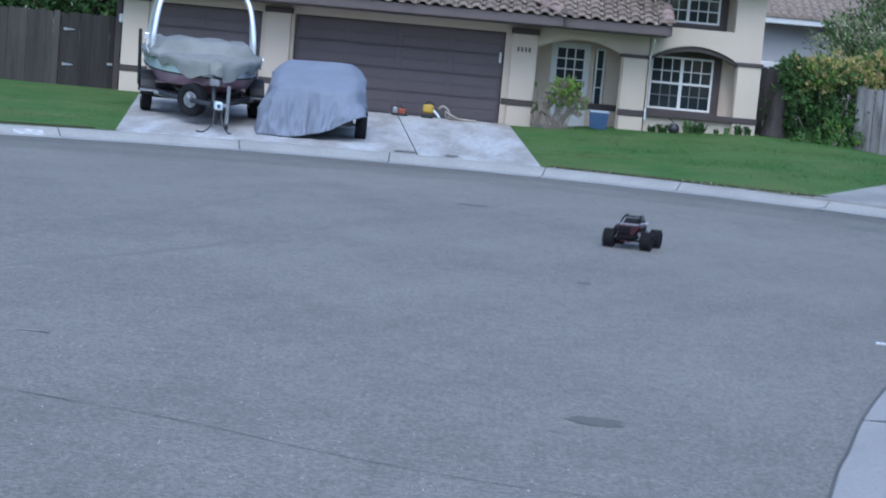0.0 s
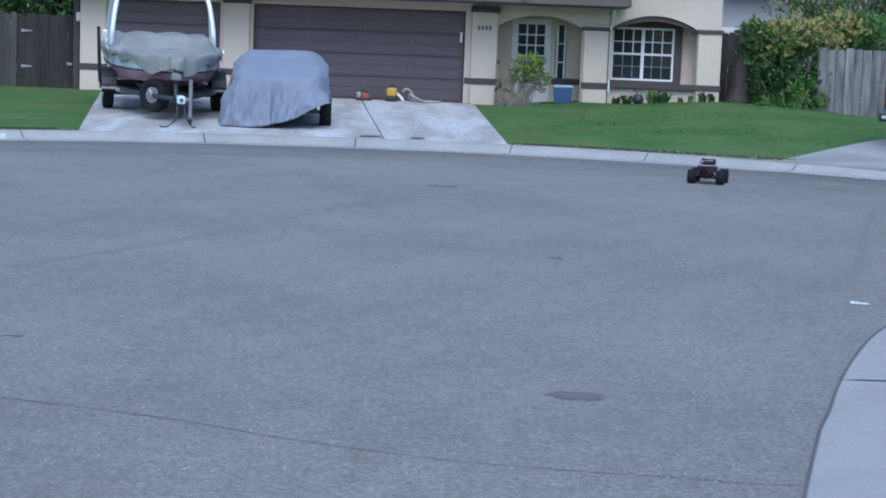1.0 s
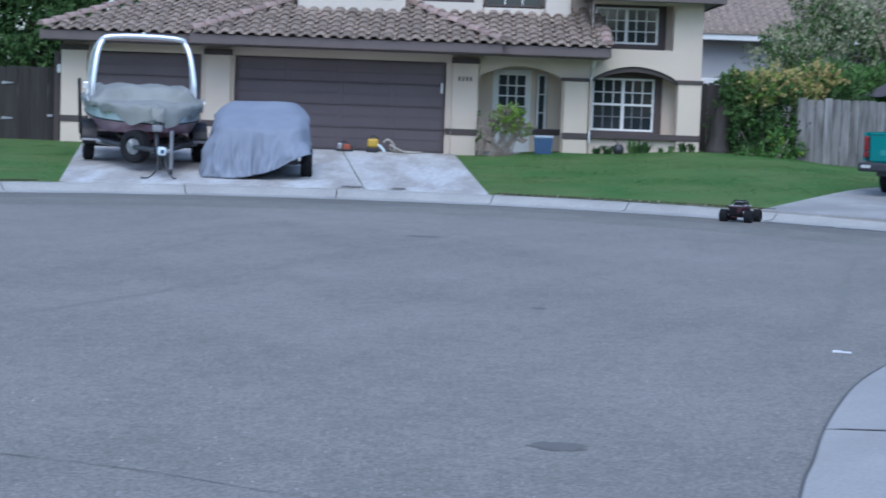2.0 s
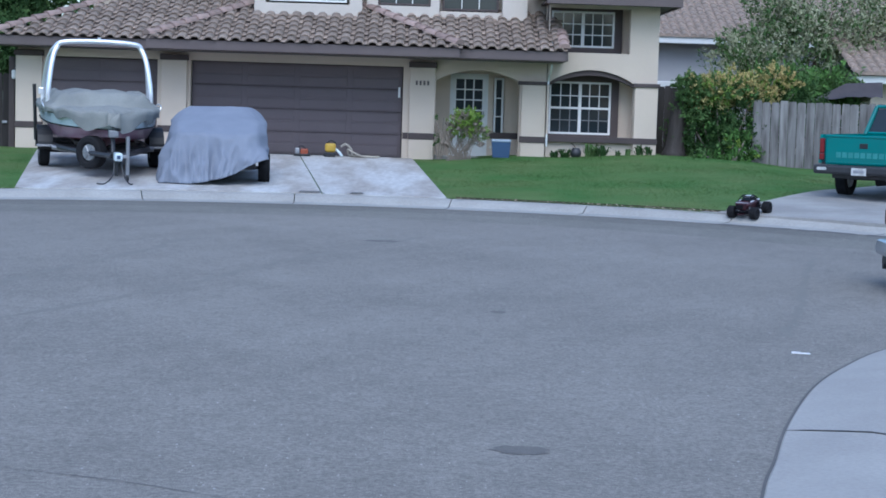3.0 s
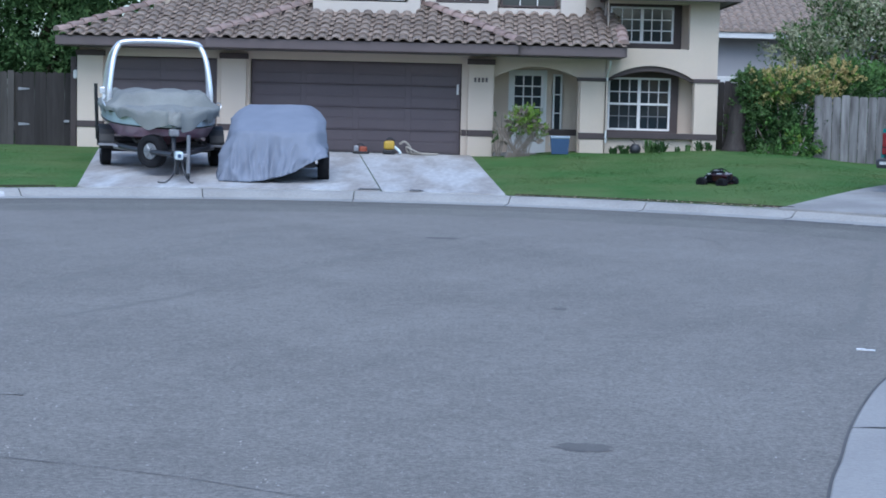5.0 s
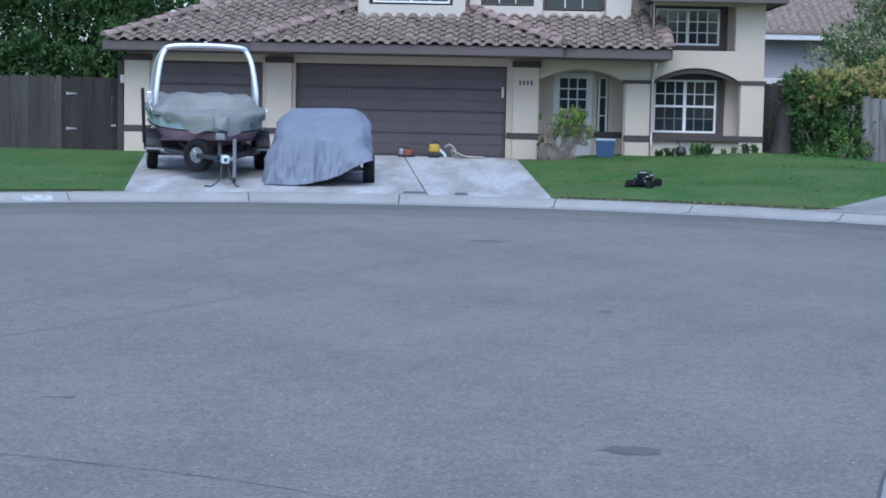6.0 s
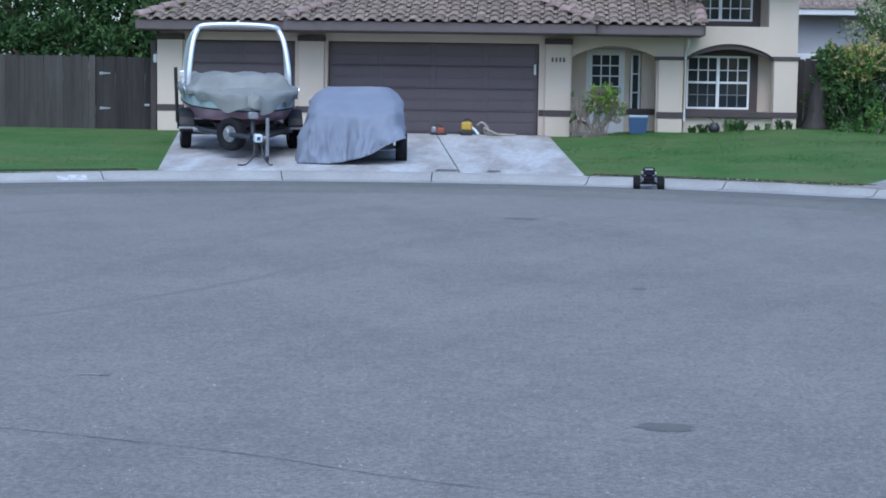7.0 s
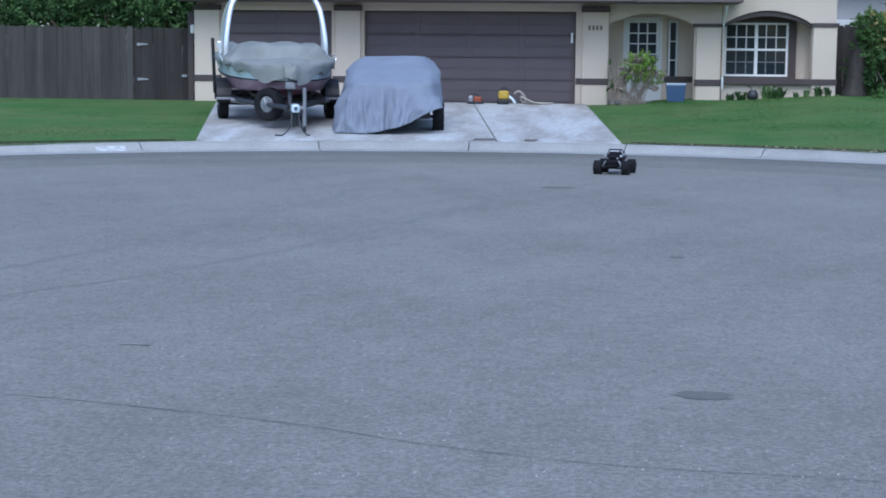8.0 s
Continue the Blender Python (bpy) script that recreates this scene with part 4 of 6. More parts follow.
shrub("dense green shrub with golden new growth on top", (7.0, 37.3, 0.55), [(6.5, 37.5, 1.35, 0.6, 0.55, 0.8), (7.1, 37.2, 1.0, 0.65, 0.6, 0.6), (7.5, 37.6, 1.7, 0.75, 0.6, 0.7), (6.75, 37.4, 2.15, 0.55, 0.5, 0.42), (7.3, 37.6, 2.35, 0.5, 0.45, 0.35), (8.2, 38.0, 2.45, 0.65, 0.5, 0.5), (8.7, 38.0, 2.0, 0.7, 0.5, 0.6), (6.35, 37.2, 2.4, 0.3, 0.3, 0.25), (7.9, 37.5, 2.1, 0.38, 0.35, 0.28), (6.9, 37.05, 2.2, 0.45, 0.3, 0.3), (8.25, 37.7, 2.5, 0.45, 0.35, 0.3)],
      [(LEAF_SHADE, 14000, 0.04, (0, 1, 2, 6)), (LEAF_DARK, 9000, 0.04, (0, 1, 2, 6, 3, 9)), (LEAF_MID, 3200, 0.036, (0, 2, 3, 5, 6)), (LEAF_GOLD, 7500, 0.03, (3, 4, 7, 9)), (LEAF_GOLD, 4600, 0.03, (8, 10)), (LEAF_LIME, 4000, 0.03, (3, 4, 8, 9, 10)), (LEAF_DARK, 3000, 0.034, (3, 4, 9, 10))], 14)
shrub("low mixed foliage at the foot of the fence", (7.0, 36.4, 0.55), [(6.6, 36.4, 0.72, 0.35, 0.25, 0.22), (7.15, 36.3, 0.7, 0.3, 0.2, 0.2), (7.3, 36.7, 1.0, 0.35, 0.3, 0.35)], [(LEAF_LIME, 300, 0.045, None), (LEAF_MID, 1500, 0.045, None), (LEAF_DARK, 900, 0.045, None)], 6)
shrub("twiggy shrub with lime-green tips by the porch", (1.05, 36.5, 0.5), [(1.15, 36.5, 1.32, 0.36, 0.3, 0.28), (0.75, 36.5, 1.05, 0.2, 0.2, 0.25), (1.45, 36.5, 1.1, 0.26, 0.25, 0.25)], [(LEAF_LIME, 2600, 0.026, (0,)), (LEAF_LIME, 500, 0.024, (2,)), (LEAF_MID, 250, 0.026, (0,)), (TWIG, 1700, 0.04, None)], 120, 0.0045)
def tuft(x, w, h, seed, mat):
    """A tuft of arching strap leaves."""
    z = ground_z(x, 36.95)
    t = thing("border_plant", "small dark-leaved border plant under the window", "plant", Matrix.Translation((x, 36.95, z)), group="border plants under the window")
    rng = random.Random(seed)
    verts, faces = [], []
    for i in range(int(46 * w / 0.25)):
        a, reach, up = rng.uniform(0, 6.28), rng.uniform(0.2, 1.0) * w, rng.uniform(0.35, 1.0) * h
        bx, by = rng.uniform(-0.35, 0.35) * w, rng.uniform(-0.06, 0.06)
        dx, dy = math.cos(a), 0.5 * math.sin(a)
        sx, sy = -math.sin(a) * 0.013, math.cos(a) * 0.013
        b = len(verts)
        verts += [(bx - sx, by - sy, -0.02), (bx + sx, by + sy, -0.02), (bx + dx * reach * 0.5 + 1.4 * sx, by + dy * reach * 0.5 + 1.4 * sy, up), (bx + dx * reach * 0.5 - 1.4 * sx, by + dy * reach * 0.5 - 1.4 * sy, up), (bx + dx * reach, by + dy * reach, up * rng.uniform(0.55, 1.1))]
        faces += [(b, b + 1, b + 2, b + 3), (b + 3, b + 2, b + 4)]
    cloud(verts, faces, "foliage", mat, t)
    part("woody_base", rod((0, 0, -0.03), (0, 0, 0.04), 0.03, 0.02, 7), TWIG, t)


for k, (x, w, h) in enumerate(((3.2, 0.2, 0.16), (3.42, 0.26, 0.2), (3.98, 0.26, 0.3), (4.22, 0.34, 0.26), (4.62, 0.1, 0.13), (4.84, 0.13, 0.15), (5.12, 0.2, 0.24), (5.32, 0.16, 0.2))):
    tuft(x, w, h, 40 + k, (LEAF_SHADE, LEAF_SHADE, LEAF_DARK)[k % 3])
urn = thing("plant_pot", "dark round garden pot with a bare stem under the window", "plant pot", Matrix.Translation((3.68, 36.93, ground_z(3.68, 36.93) - 0.01)))
part("pot_body", loft([[(r * math.cos(a), r * math.sin(a), z) for a in [2 * math.pi * i / 18 for i in range(18)]] for r, z in ((0.08, 0), (0.12, 0.05), (0.13, 0.11), (0.11, 0.17), (0.08, 0.2), (0.088, 0.22))]), CHARCOAL, urn, smooth=True)
part("stem", tube(curve_points([(0, 0, 0.2), (-0.05, 0, 0.28), (-0.12, 0, 0.32)], 4), 0.012, 6), BARK, urn)
stout = thing("tree", "stout grey-brown tree trunk with sparse dark leaves beside the house", "tree", Matrix.Translation((5.93, 37.25, ground_z(5.93, 37.25) - 0.05)))
def stout_trunk():
    rings = []
    for z in span(0, 1.5, 12):
        r = 0.205 + 0.13 * math.exp(-z / 0.13) - 0.03 * z
        rings.append([(0.05 * z + r * (1 + 0.10 * math.sin(3 * a + z) + 0.09 * noise.noise((4 * math.cos(a), 4 * math.sin(a), z * 1.5))) * math.cos(a), r * math.sin(a), z) for a in [2 * math.pi * i / 22 for i in range(22)]])
    return loft(rings)


part("trunk", stout_trunk(), OLD_BARK, stout, smooth=True)
leaves("crown", LEAF_DARK, stout, [(0.28, -0.25, 1.25, 0.36, 0.2, 0.5), (0.3, -0.1, 1.6, 0.4, 0.3, 0.3)], 3600, 0.036, 91)
vine = thing("climber", "thin bare climber with a few dark leaves on the pillar", "shrub", Matrix.Translation((0.62, 36.9, 0.5)))
vb = bmesh.new()
for i in range(9):
    a = random.Random(i)
    tube(curve_points([(a.uniform(-0.06, 0.06), 0, 0), (a.uniform(-0.12, 0.12), 0, 0.4), (a.uniform(-0.14, 0.14), 0.02, a.uniform(0.6, 0.95))], 4), 0.008, 5, vb)
part("woody_base", vb, TWIG, vine)
leaves("foliage", LEAF_DARK, vine, [(0, 0, 0.6, 0.14, 0.1, 0.35)], 120, 0.035, 77)


# ---- neighbouring houses ----
def simple_tiles(name, parent, x0, x1, y0, z0, rise, rows, seed):
    """Rows of rounded tiles joined into one sheet on a front slope."""
    verts, faces = [], []
    rng = random.Random(seed)
    pw = 0.26
    for r in range(rows):
        ya, yb = y0 + r * 0.34, y0 + (r + 1) * 0.34 + 0.05
        za, zb = z0 + rise * (ya - y0) + 0.035, z0 + rise * (yb - y0)
        x = x0
        while x < x1:
            b = len(verts)
            j = rng.uniform(-0.008, 0.008)
            prof = [(0, 0), (0.03, 0.045), (0.08, 0.068), (0.13, 0.068), (0.18, 0.045), (0.21, 0), (pw, 0)]
            for y, z in ((ya, za), (yb, zb)):
                verts += [(x + px, y, z + pz + j) for px, pz in prof]
            verts += [(x + px, ya, za - 0.05) for px, pz in prof]
            for k in range(6):
                faces += [(b + k, b + k + 1, b + 8 + k, b + 7 + k), (b + 14 + k, b + 15 + k, b + k + 1, b + k)]
            x += pw
    ob = cloud(verts, faces, name, TILE, parent, "stuff")
    return ob


NWALL = material("grey_stucco", (0.46, 0.45, 0.46), 0.9, (0.42, 0.41, 0.42), 1, 60, 0.2, dirt=0.07)
back_house = thing("house", "grey stucco house with tile roof behind the trees", "house", kind="structure")
part("wall", box(5.8, 16, 52, 60, 0.2, 4.0), NWALL, back_house)
part("gutter", box(5.4, 16.4, 51.3, 51.45, 3.86, 4.06, 0.02), WHITE, back_house)
part("trim", box(5.8, 16, 51.9, 51.99, 2.45, 2.7, 0.02), WHITE, back_house)
part("soffit", box(5.4, 16.4, 51.46, 52, 3.9, 3.95), WHITE, back_house)
part("roof", loft([[(5.4, 51.3, 4.04), (16.4, 51.3, 4.04), (16.4, 60.5, 4.04), (5.4, 60.5, 4.04)], [(8, 55.5, 5.8), (14, 55.5, 5.8), (14, 56.5, 5.8), (8, 56.5, 5.8)]]), UNDERLAY, back_house)
simple_tiles("roof_tiles", back_house, 5.4, 16.4, 51.25, 4.07, 0.42, 12, 4)
side_house = thing("house", "beige neighbouring house with white eaves", "house", kind="structure")
part("wall", box(12.05, 22, 43.5, 52, 0.2, 2.75), STUCCO, side_house)
part("fascia", box(11.6, 22.4, 42.9, 43.05, 2.62, 2.82, 0.01), WHITE, side_house)
part("fascia", box(11.45, 11.6, 42.9, 52, 2.62, 2.82, 0.01), WHITE, side_house)
part("roof", loft([[(11.4, 42.85, 2.83), (22.5, 42.85, 2.83), (22.5, 52.4, 2.83), (11.4, 52.4, 2.83)], [(15, 47, 4.4), (19, 47, 4.4), (19, 48, 4.4), (15, 48, 4.4)]]), UNDERLAY, side_house)
simple_tiles("roof_tiles", side_house, 11.4, 20, 42.8, 2.85, 0.38, 11, 5)
part("window_frame", box(12.5, 13.4, 43.44, 43.5, 1.3, 2.4, 0.01), WHITE, side_house)
part("pane", box(12.56, 13.34, 43.42, 43.435, 1.36, 2.34), GLASS, side_house)
canopy = thing("canopy", "dark cloth garden canopy on thin poles behind the fence", "canopy")
cloth = [[(9.05, 39.2, 2.05), (10.44, 39.0, 2.23), (11.07, 38.9, 2.23)], [(10.03, 39.9, 2.32), (10.46, 40.0, 2.54), (11.33, 39.9, 2.59)]]
cb = bmesh.new()
grid_rows = []
for j in range(9):
    line = []
    for i in range(17):
        u, v = i / 16 * 2, j / 8
        lo = Vector(cloth[0][0]).lerp(Vector(cloth[0][1]), min(u, 1)) if u <= 1 else Vector(cloth[0][1]).lerp(Vector(cloth[0][2]), u - 1)
        hi = Vector(cloth[1][0]).lerp(Vector(cloth[1][1]), min(u, 1)) if u <= 1 else Vector(cloth[1][1]).lerp(Vector(cloth[1][2]), u - 1)
        p = lo.lerp(hi, v)
        p.z -= 0.06 * math.sin(math.pi * v) + 0.03 * abs(math.sin(u * 7)) * (1 - v)
        p.y += 0.05 * noise.noise((u * 4, v * 2, 3))
        line.append(cb.verts.new(p))
    # the far slope falls behind the ridge
    grid_rows.append(line)
back = [cb.verts.new(v.co + Vector((0.1, 1.5, -0.45))) for v in grid_rows[-1]]
grid_rows.append(back)
for r0, r1 in zip(grid_rows, grid_rows[1:]):
    for i in range(16):
        cb.faces.new((r0[i], r0[i + 1], r1[i + 1], r1[i]))
part("cloth", cb, NET, canopy, smooth=True)
for x, y in ((9.1, 39.25), (11.05, 38.95), (11.9, 41.3), (10.18, 41.3)):
    part("pole", rod((x, y, 0.3), (x, y, 1.94), 0.02), GALV, canopy)


# ---- across the street, behind the camera: added unseen, closes the place and darkens reflections ----
facing_house = thing("house", "unseen beige stucco house added across the street", "house", kind="structure")
part("wall", box(-16, 6, -30, -22, -0.05, 5.2), STUCCO, facing_house)
part("roof", loft([[(-16.6, -30.6, 5.2), (6.6, -30.6, 5.2), (6.6, -21.4, 5.2), (-16.6, -21.4, 5.2)], [(-12, -26.5, 7.4), (2, -26.5, 7.4), (2, -25.5, 7.4), (-12, -25.5, 7.4)]]), TILE, facing_house)
part("garage_door", box(-6, -1, -22.05, -21.95, 0.0, 2.3, 0.02), GARAGE, facing_house)
for bx in (-26.0, -19.5, 9.5, 16.0, 23.0, 31.0):
    tree("unseen leafy street tree added across the road", (bx, -20.0, -0.05), [(bx, -20, 2.0, 2.6, 2.0, 1.7), (bx - 1, -20, 4.5, 2.6, 2.2, 2.0), (bx + 1.2, -20, 5.0, 2.4, 2.2, 2.2)], [(LEAF_DARK, 2600, 0.28, None)], 0.2)


# ---- boat on its trailer ----
BOAT = pose(-5.98, 31.9, ground_z(-5.98, 31.9) + 0.02, 2.0, 0, 15.5)
trailer = thing("boat_trailer", "dark steel boat trailer with black fenders and spare wheel", "trailer", BOAT)
for sx in (-1, 1):
    part("side_rail", tube(curve_points([(sx * 0.85, 2.2, 0.42), (sx * 0.85, -0.6, 0.42), (sx * 0.5, -2.0, 0.42), (sx * 0.06, -3.2, 0.43)], 6), 0.045, 8), CHARCOAL, trailer)
    part("bunk", box(sx * 0.5 - 0.06, sx * 0.5 + 0.06, -1.3, 2.0, 0.5, 0.56, 0.01), WOOD_DARK, trailer)
    arc = [math.pi * k / 10 for k in range(11)]
    fb = loft([[(sx * 0.9, 0.44 * math.cos(a), 0.34 + 0.40 * math.sin(a)), (sx * 1.18, 0.44 * math.cos(a), 0.34 + 0.40 * math.sin(a)), (sx * 1.18, 0.46 * math.cos(a), 0.36 + 0.42 * math.sin(a)), (sx * 0.9, 0.46 * math.cos(a), 0.36 + 0.42 * math.sin(a))] for a in arc])
    part("fender", fb, BLACK, trailer)
    part("step", box(min(sx * 0.88, sx * 1.2), max(sx * 0.88, sx * 1.2), -0.66, -0.46, 0.4, 0.44, 0.01), GALV, trailer)
    wheel("wheel", trailer, 0.32, 0.2, pose(sx * 1.04, 0, 0.32), 0.55)
    part("guide_post", rod((sx * 1.12, 1.5, 0.4), (sx * 1.16, 1.5, 1.5), 0.035), BLACK, trailer)
for y in (-1.7, -0.5, 0.6, 1.8):
    w = 0.85 if y > -1 else 0.55
    part("cross_member", box(-w, w, y - 0.04, y + 0.04, 0.36, 0.44, 0.008), CHARCOAL, trailer)
part("axle", rod((-0.98, 0, 0.3), (0.98, 0, 0.3), 0.04), CHARCOAL, trailer)
part("front_bar", tube(curve_points([(-0.92, -0.75, 0.4), (-0.45, -1.05, 0.36), (0.0, -1.15, 0.35), (0.45, -1.05, 0.36), (0.92, -0.75, 0.4)], 4), 0.045, 8), GALV, trailer, "dull steel front bar")
part("tongue", box(-0.05, 0.05, -3.6, -1.8, 0.37, 0.47, 0.01), CHARCOAL, trailer)
part("winch_post", tube([(0, -2.75, 0.45), (0, -2.6, 0.82)], 0.04, 8), CHARCOAL, trailer)
part("winch", box(-0.09, 0.09, -2.82, -2.66, 0.72, 0.86, 0.03), GALV, trailer)
part("coupler", box(-0.07, 0.07, -3.78, -3.5, 0.38, 0.52, 0.03), HULL_WHITE, trailer, "pale coupler with a blue mark")
part("coupler_mark", box(-0.03, 0.03, -3.79, -3.775, 0.42, 0.48, 0.01), BLUE, trailer)
part("jack", rod((0.2, -3.3, 0.1), (0.2, -3.3, 0.78), 0.034), GALV, trailer, "upright tongue jack")
part("jack_clamp", box(0.04, 0.19, -3.33, -3.27, 0.4, 0.46, 0.01), GALV, trailer)
jw = part("jack_wheel", tube_ring(0.07, 0.05, 0.3), BLACK, trailer)
jw.matrix_basis = pose(0.2, -3.28, 0.07)
for sx, ex in ((-1, -0.28), (1, 0.12)):
    part("safety_chain", tube(curve_points([(sx * 0.05, -3.6, 0.4), (sx * 0.09, -3.75, 0.15), (sx * 0.12 + ex * 0.4, -3.95, 0.02), (sx * 0.1 + ex, -4.0, 0.016)], 6), 0.013, 6), CHARCOAL, trailer)
part("hanging_strap", rod((-0.02, -3.6, 0.38), (-0.02, -3.62, 0.12), 0.03), BLACK, trailer)
spare = wheel("spare_wheel", trailer, 0.3, 0.2, pose(-0.34, -2.35, 0.43, 0, 0, 44), 0.52, RUBBER, GALV)

boat = thing("boat", "pale and plum runabout boat under a grey canvas cover", "boat", BOAT)
YS = [-2.75, -2.5, -2.1, -1.5, -0.8, 0.0, 1.2, 2.4]
HB = [0.03, 0.30, 0.58, 0.82, 0.97, 1.04, 1.06, 1.02]


def hull(i, level):
    """Half-section of the hull: 0 gunwale, 1 stripe, 2 chine, 3 keel."""
    y, b = YS[i], HB[i]
    fore = max(0.0, (-y - 0.5) / 2.25)
    rake = (0.0, 0.10, 0.30, 0.55)[level] * fore
    z = (1.06 + 0.04 * fore, 0.85 + 0.0 * fore, 0.61 + 0.10 * fore ** 2, 0.45 + 0.22 * fore ** 2.5)[level]
    w = (b, b * 0.98, b * (0.86 - 0.2 * fore), 0.0)[level]
    return w, y + rake, z


for sx in (-1, 1):
    for lo, hi, nm, mat in ((1, 0, "topside", HULL_WHITE), (2, 1, "side_stripe", HULL_PINK), (3, 2, "bottom", HULL_RED)):
        secs = []
        for i in range(len(YS)):
            a, b = hull(i, hi), hull(i, lo)
            secs.append([(sx * a[0], a[1], a[2]), (sx * b[0], b[1], b[2]), (sx * max(b[0] - 0.03, 0), b[1] + 0.02, b[2] + 0.01), (sx * max(a[0] - 0.03, 0), a[1] + 0.02, a[2] - 0.002)])
        part(nm, loft(secs), mat, boat, smooth=False)
    part("rub_rail", tube([(sx * hull(i, 0)[0], hull(i, 0)[1], 1.06 + 0.04 * max(0, (-YS[i] - 0.5) / 2.25)) for i in range(len(YS))], 0.022, 6), BLACK, boat)
part("transom", prism([(-1.02, 1.06), (1.02, 1.06), (0.88, 0.64), (0, 0.47), (-0.88, 0.64)], 2.38, 2.44), HULL_WHITE, boat)
# canvas cover: boxed over the windscreen, swagged over the foredeck, hem lifted at the sides
def beam(y):
    return float(np.interp(y, YS, HB))


def ridged(p):
    return 1 - 2 * abs(noise.noise(p))


def canvas():
    bm = bmesh.new()
    n = 56
    rings = []
    for y in span(-2.84, 2.5, 74):
        b = beam(y) + 0.035
        fore = 1 - smooth(-1.02, -0.84, y)
        crest = 1.175 + 0.265 * smooth(-1.02, -0.84, y) - 0.05 * smooth(0.2, 2.4, y) - 0.05 * (1 - smooth(-2.84, -1.9, y)) - 0.25 * smooth(2.3, 2.5, y)
        # how far the hem hangs below the rail: deepest at the bow
        hang = 0.06 + 0.15 * (1 - smooth(-2.3, -0.7, y)) + 0.05 * (1 - smooth(-2.8, -2.3, y)) + 0.02 * math.sin(y * 4.3)
        ring = []
        for k in range(n + 1):
            u = -1 + 2 * k / n
            s, sg = abs(u), 1 if u > 0 else -1
            if s < 0.74:
                w = s / 0.74
                top = 0.72 * (1 - fore) + 0.55 * fore
                x = b * top * w
                z = crest - 0.03 * w * w * (1 - fore) - 0.03 * fore * w
                z -= 0.02 * math.cos(w * math.pi * 2.5) * (1 - fore)
            elif s < 0.88:
                w = (s - 0.74) / 0.14
                top = 0.72 * (1 - fore) + 0.55 * fore
                x = b * (top + (1.0 - top) * w)
                z0 = crest - 0.03
                z = z0 + (1.125 - z0) * (w ** (1.25 - 0.5 * (1 - fore)))
            else:
                w = (s - 0.88) / 0.12
                x = b * (1.0 - 0.05 * w * fore) + 0.02
                z = 1.125 - (hang + 0.045) * w * (1 + 0.25 * math.sin(y * 7 + sg))
            # drawn folds: swags round the bow, upright puckers on the boxed front
            swag = y + 1.25 * (x / max(b, 0.2)) ** 2
            f = 0.042 * ridged((swag * 3.0, sg * x * 0.7, 2.0)) + 0.026 * ridged((swag * 6.5, x * 1.6, 7.0))
            f *= 0.35 + 0.65 * fore
            f -= 0.05 * math.exp(-((y + 1.08) / 0.07) ** 2) * (s < 0.8)
            f += 0.035 * noise.noise((sg * x * 2.1, y * 1.6, z * 2.6)) + 0.035 * ridged((sg * x * 3.5 + 2 * z, z * 4.5, 4.0)) * (1 - fore)
            f *= 1 - 0.7 * smooth(-0.95, -0.8, y) * (s < 0.7)
            ring.append(bm.verts.new((sg * x + 0.5 * f * sg * (s > 0.74), y - 0.7 * f * (1 - smooth(-0.8, -0.4, y)), z + f)))
        rings.append(ring)
    for a, c in zip(rings, rings[1:]):
        for k in range(n):
            bm.faces.new((a[k], a[k + 1], c[k + 1], c[k]))
    bm.faces.new(list(reversed(rings[0])))
    bmesh.ops.recalc_face_normals(bm, faces=bm.faces)
    return bm


part("cover", canvas(), CANVAS, boat, "sagging grey canvas cover with folds", smooth=True)
for sx in (-1, 1):
    part("pinstripe", tube([(sx * (hull(i, 1)[0] + 0.004), hull(i, 1)[1], hull(i, 1)[2]) for i in range(len(YS))], 0.014, 6), BLACK, boat)
    part("grab_rail", tube(curve_points([(sx * 1.06, -0.5, 1.1), (sx * 1.1, -0.45, 1.2), (sx * 1.1, 0.15, 1.22), (sx * 1.06, 0.2, 1.1)], 4), 0.012, 6), ALLOY, boat)
# wakeboard tower
for y0, y1, r, o in ((0.15, 0.4, 0.05, 0.0), (1.0, 0.55, 0.042, 0.05)):
    part("tower_hoop", tube(curve_points([(-0.97 - o, y0, 1.1), (-0.96 - o, y0, 1.5), (-0.89 - o, (y0 + y1) / 2, 2.0), (-0.80 - o / 2, y1, 2.25), (-0.66, y1, 2.35), (0, y1, 2.38), (0.66, y1, 2.35), (0.80 + o / 2, y1, 2.25), (0.89 + o, (y0 + y1) / 2, 2.0), (0.96 + o, y0, 1.5), (0.97 + o, y0, 1.1)], 6), r, 12), ALLOY, boat, "polished aluminium tower hoop", smooth=True)
for sx in (-1, 1):
    part("tower_foot", box(sx * 1.0 - 0.05, sx * 1.0 + 0.05, 0.05, 0.25, 1.04, 1.14, 0.02), ALLOY, boat)
part("tow_point", rod((0, 0.45, 2.38), (0, 0.45, 2.46), 0.035), ALLOY, boat)
part("mirror", box(-1.15, -1.05, 0.1, 0.16, 1.35, 1.48, 0.02), ALLOY, boat)
can = thing("fuel_can", "red plastic fuel can on the concrete behind the boat", "fuel can", pose(-4.95, 33.2, ground_z(-4.95, 33.2) + 0.02))
part("can_body", box(-0.15, 0.15, -0.1, 0.1, 0, 0.3, 0.03), ORANGE, can)
part("can_handle", tube(curve_points([(-0.09, 0, 0.29), (-0.07, 0, 0.36), (0.07, 0, 0.36), (0.09, 0, 0.29)], 4), 0.015, 6), ORANGE, can)
part("can_cap", rod((0.1, 0, 0.29), (0.1, 0, 0.34), 0.025), BLACK, can)


# ---- covered trailer load ----
CZ = ground_z(-3.4, 29.2) + 0.02
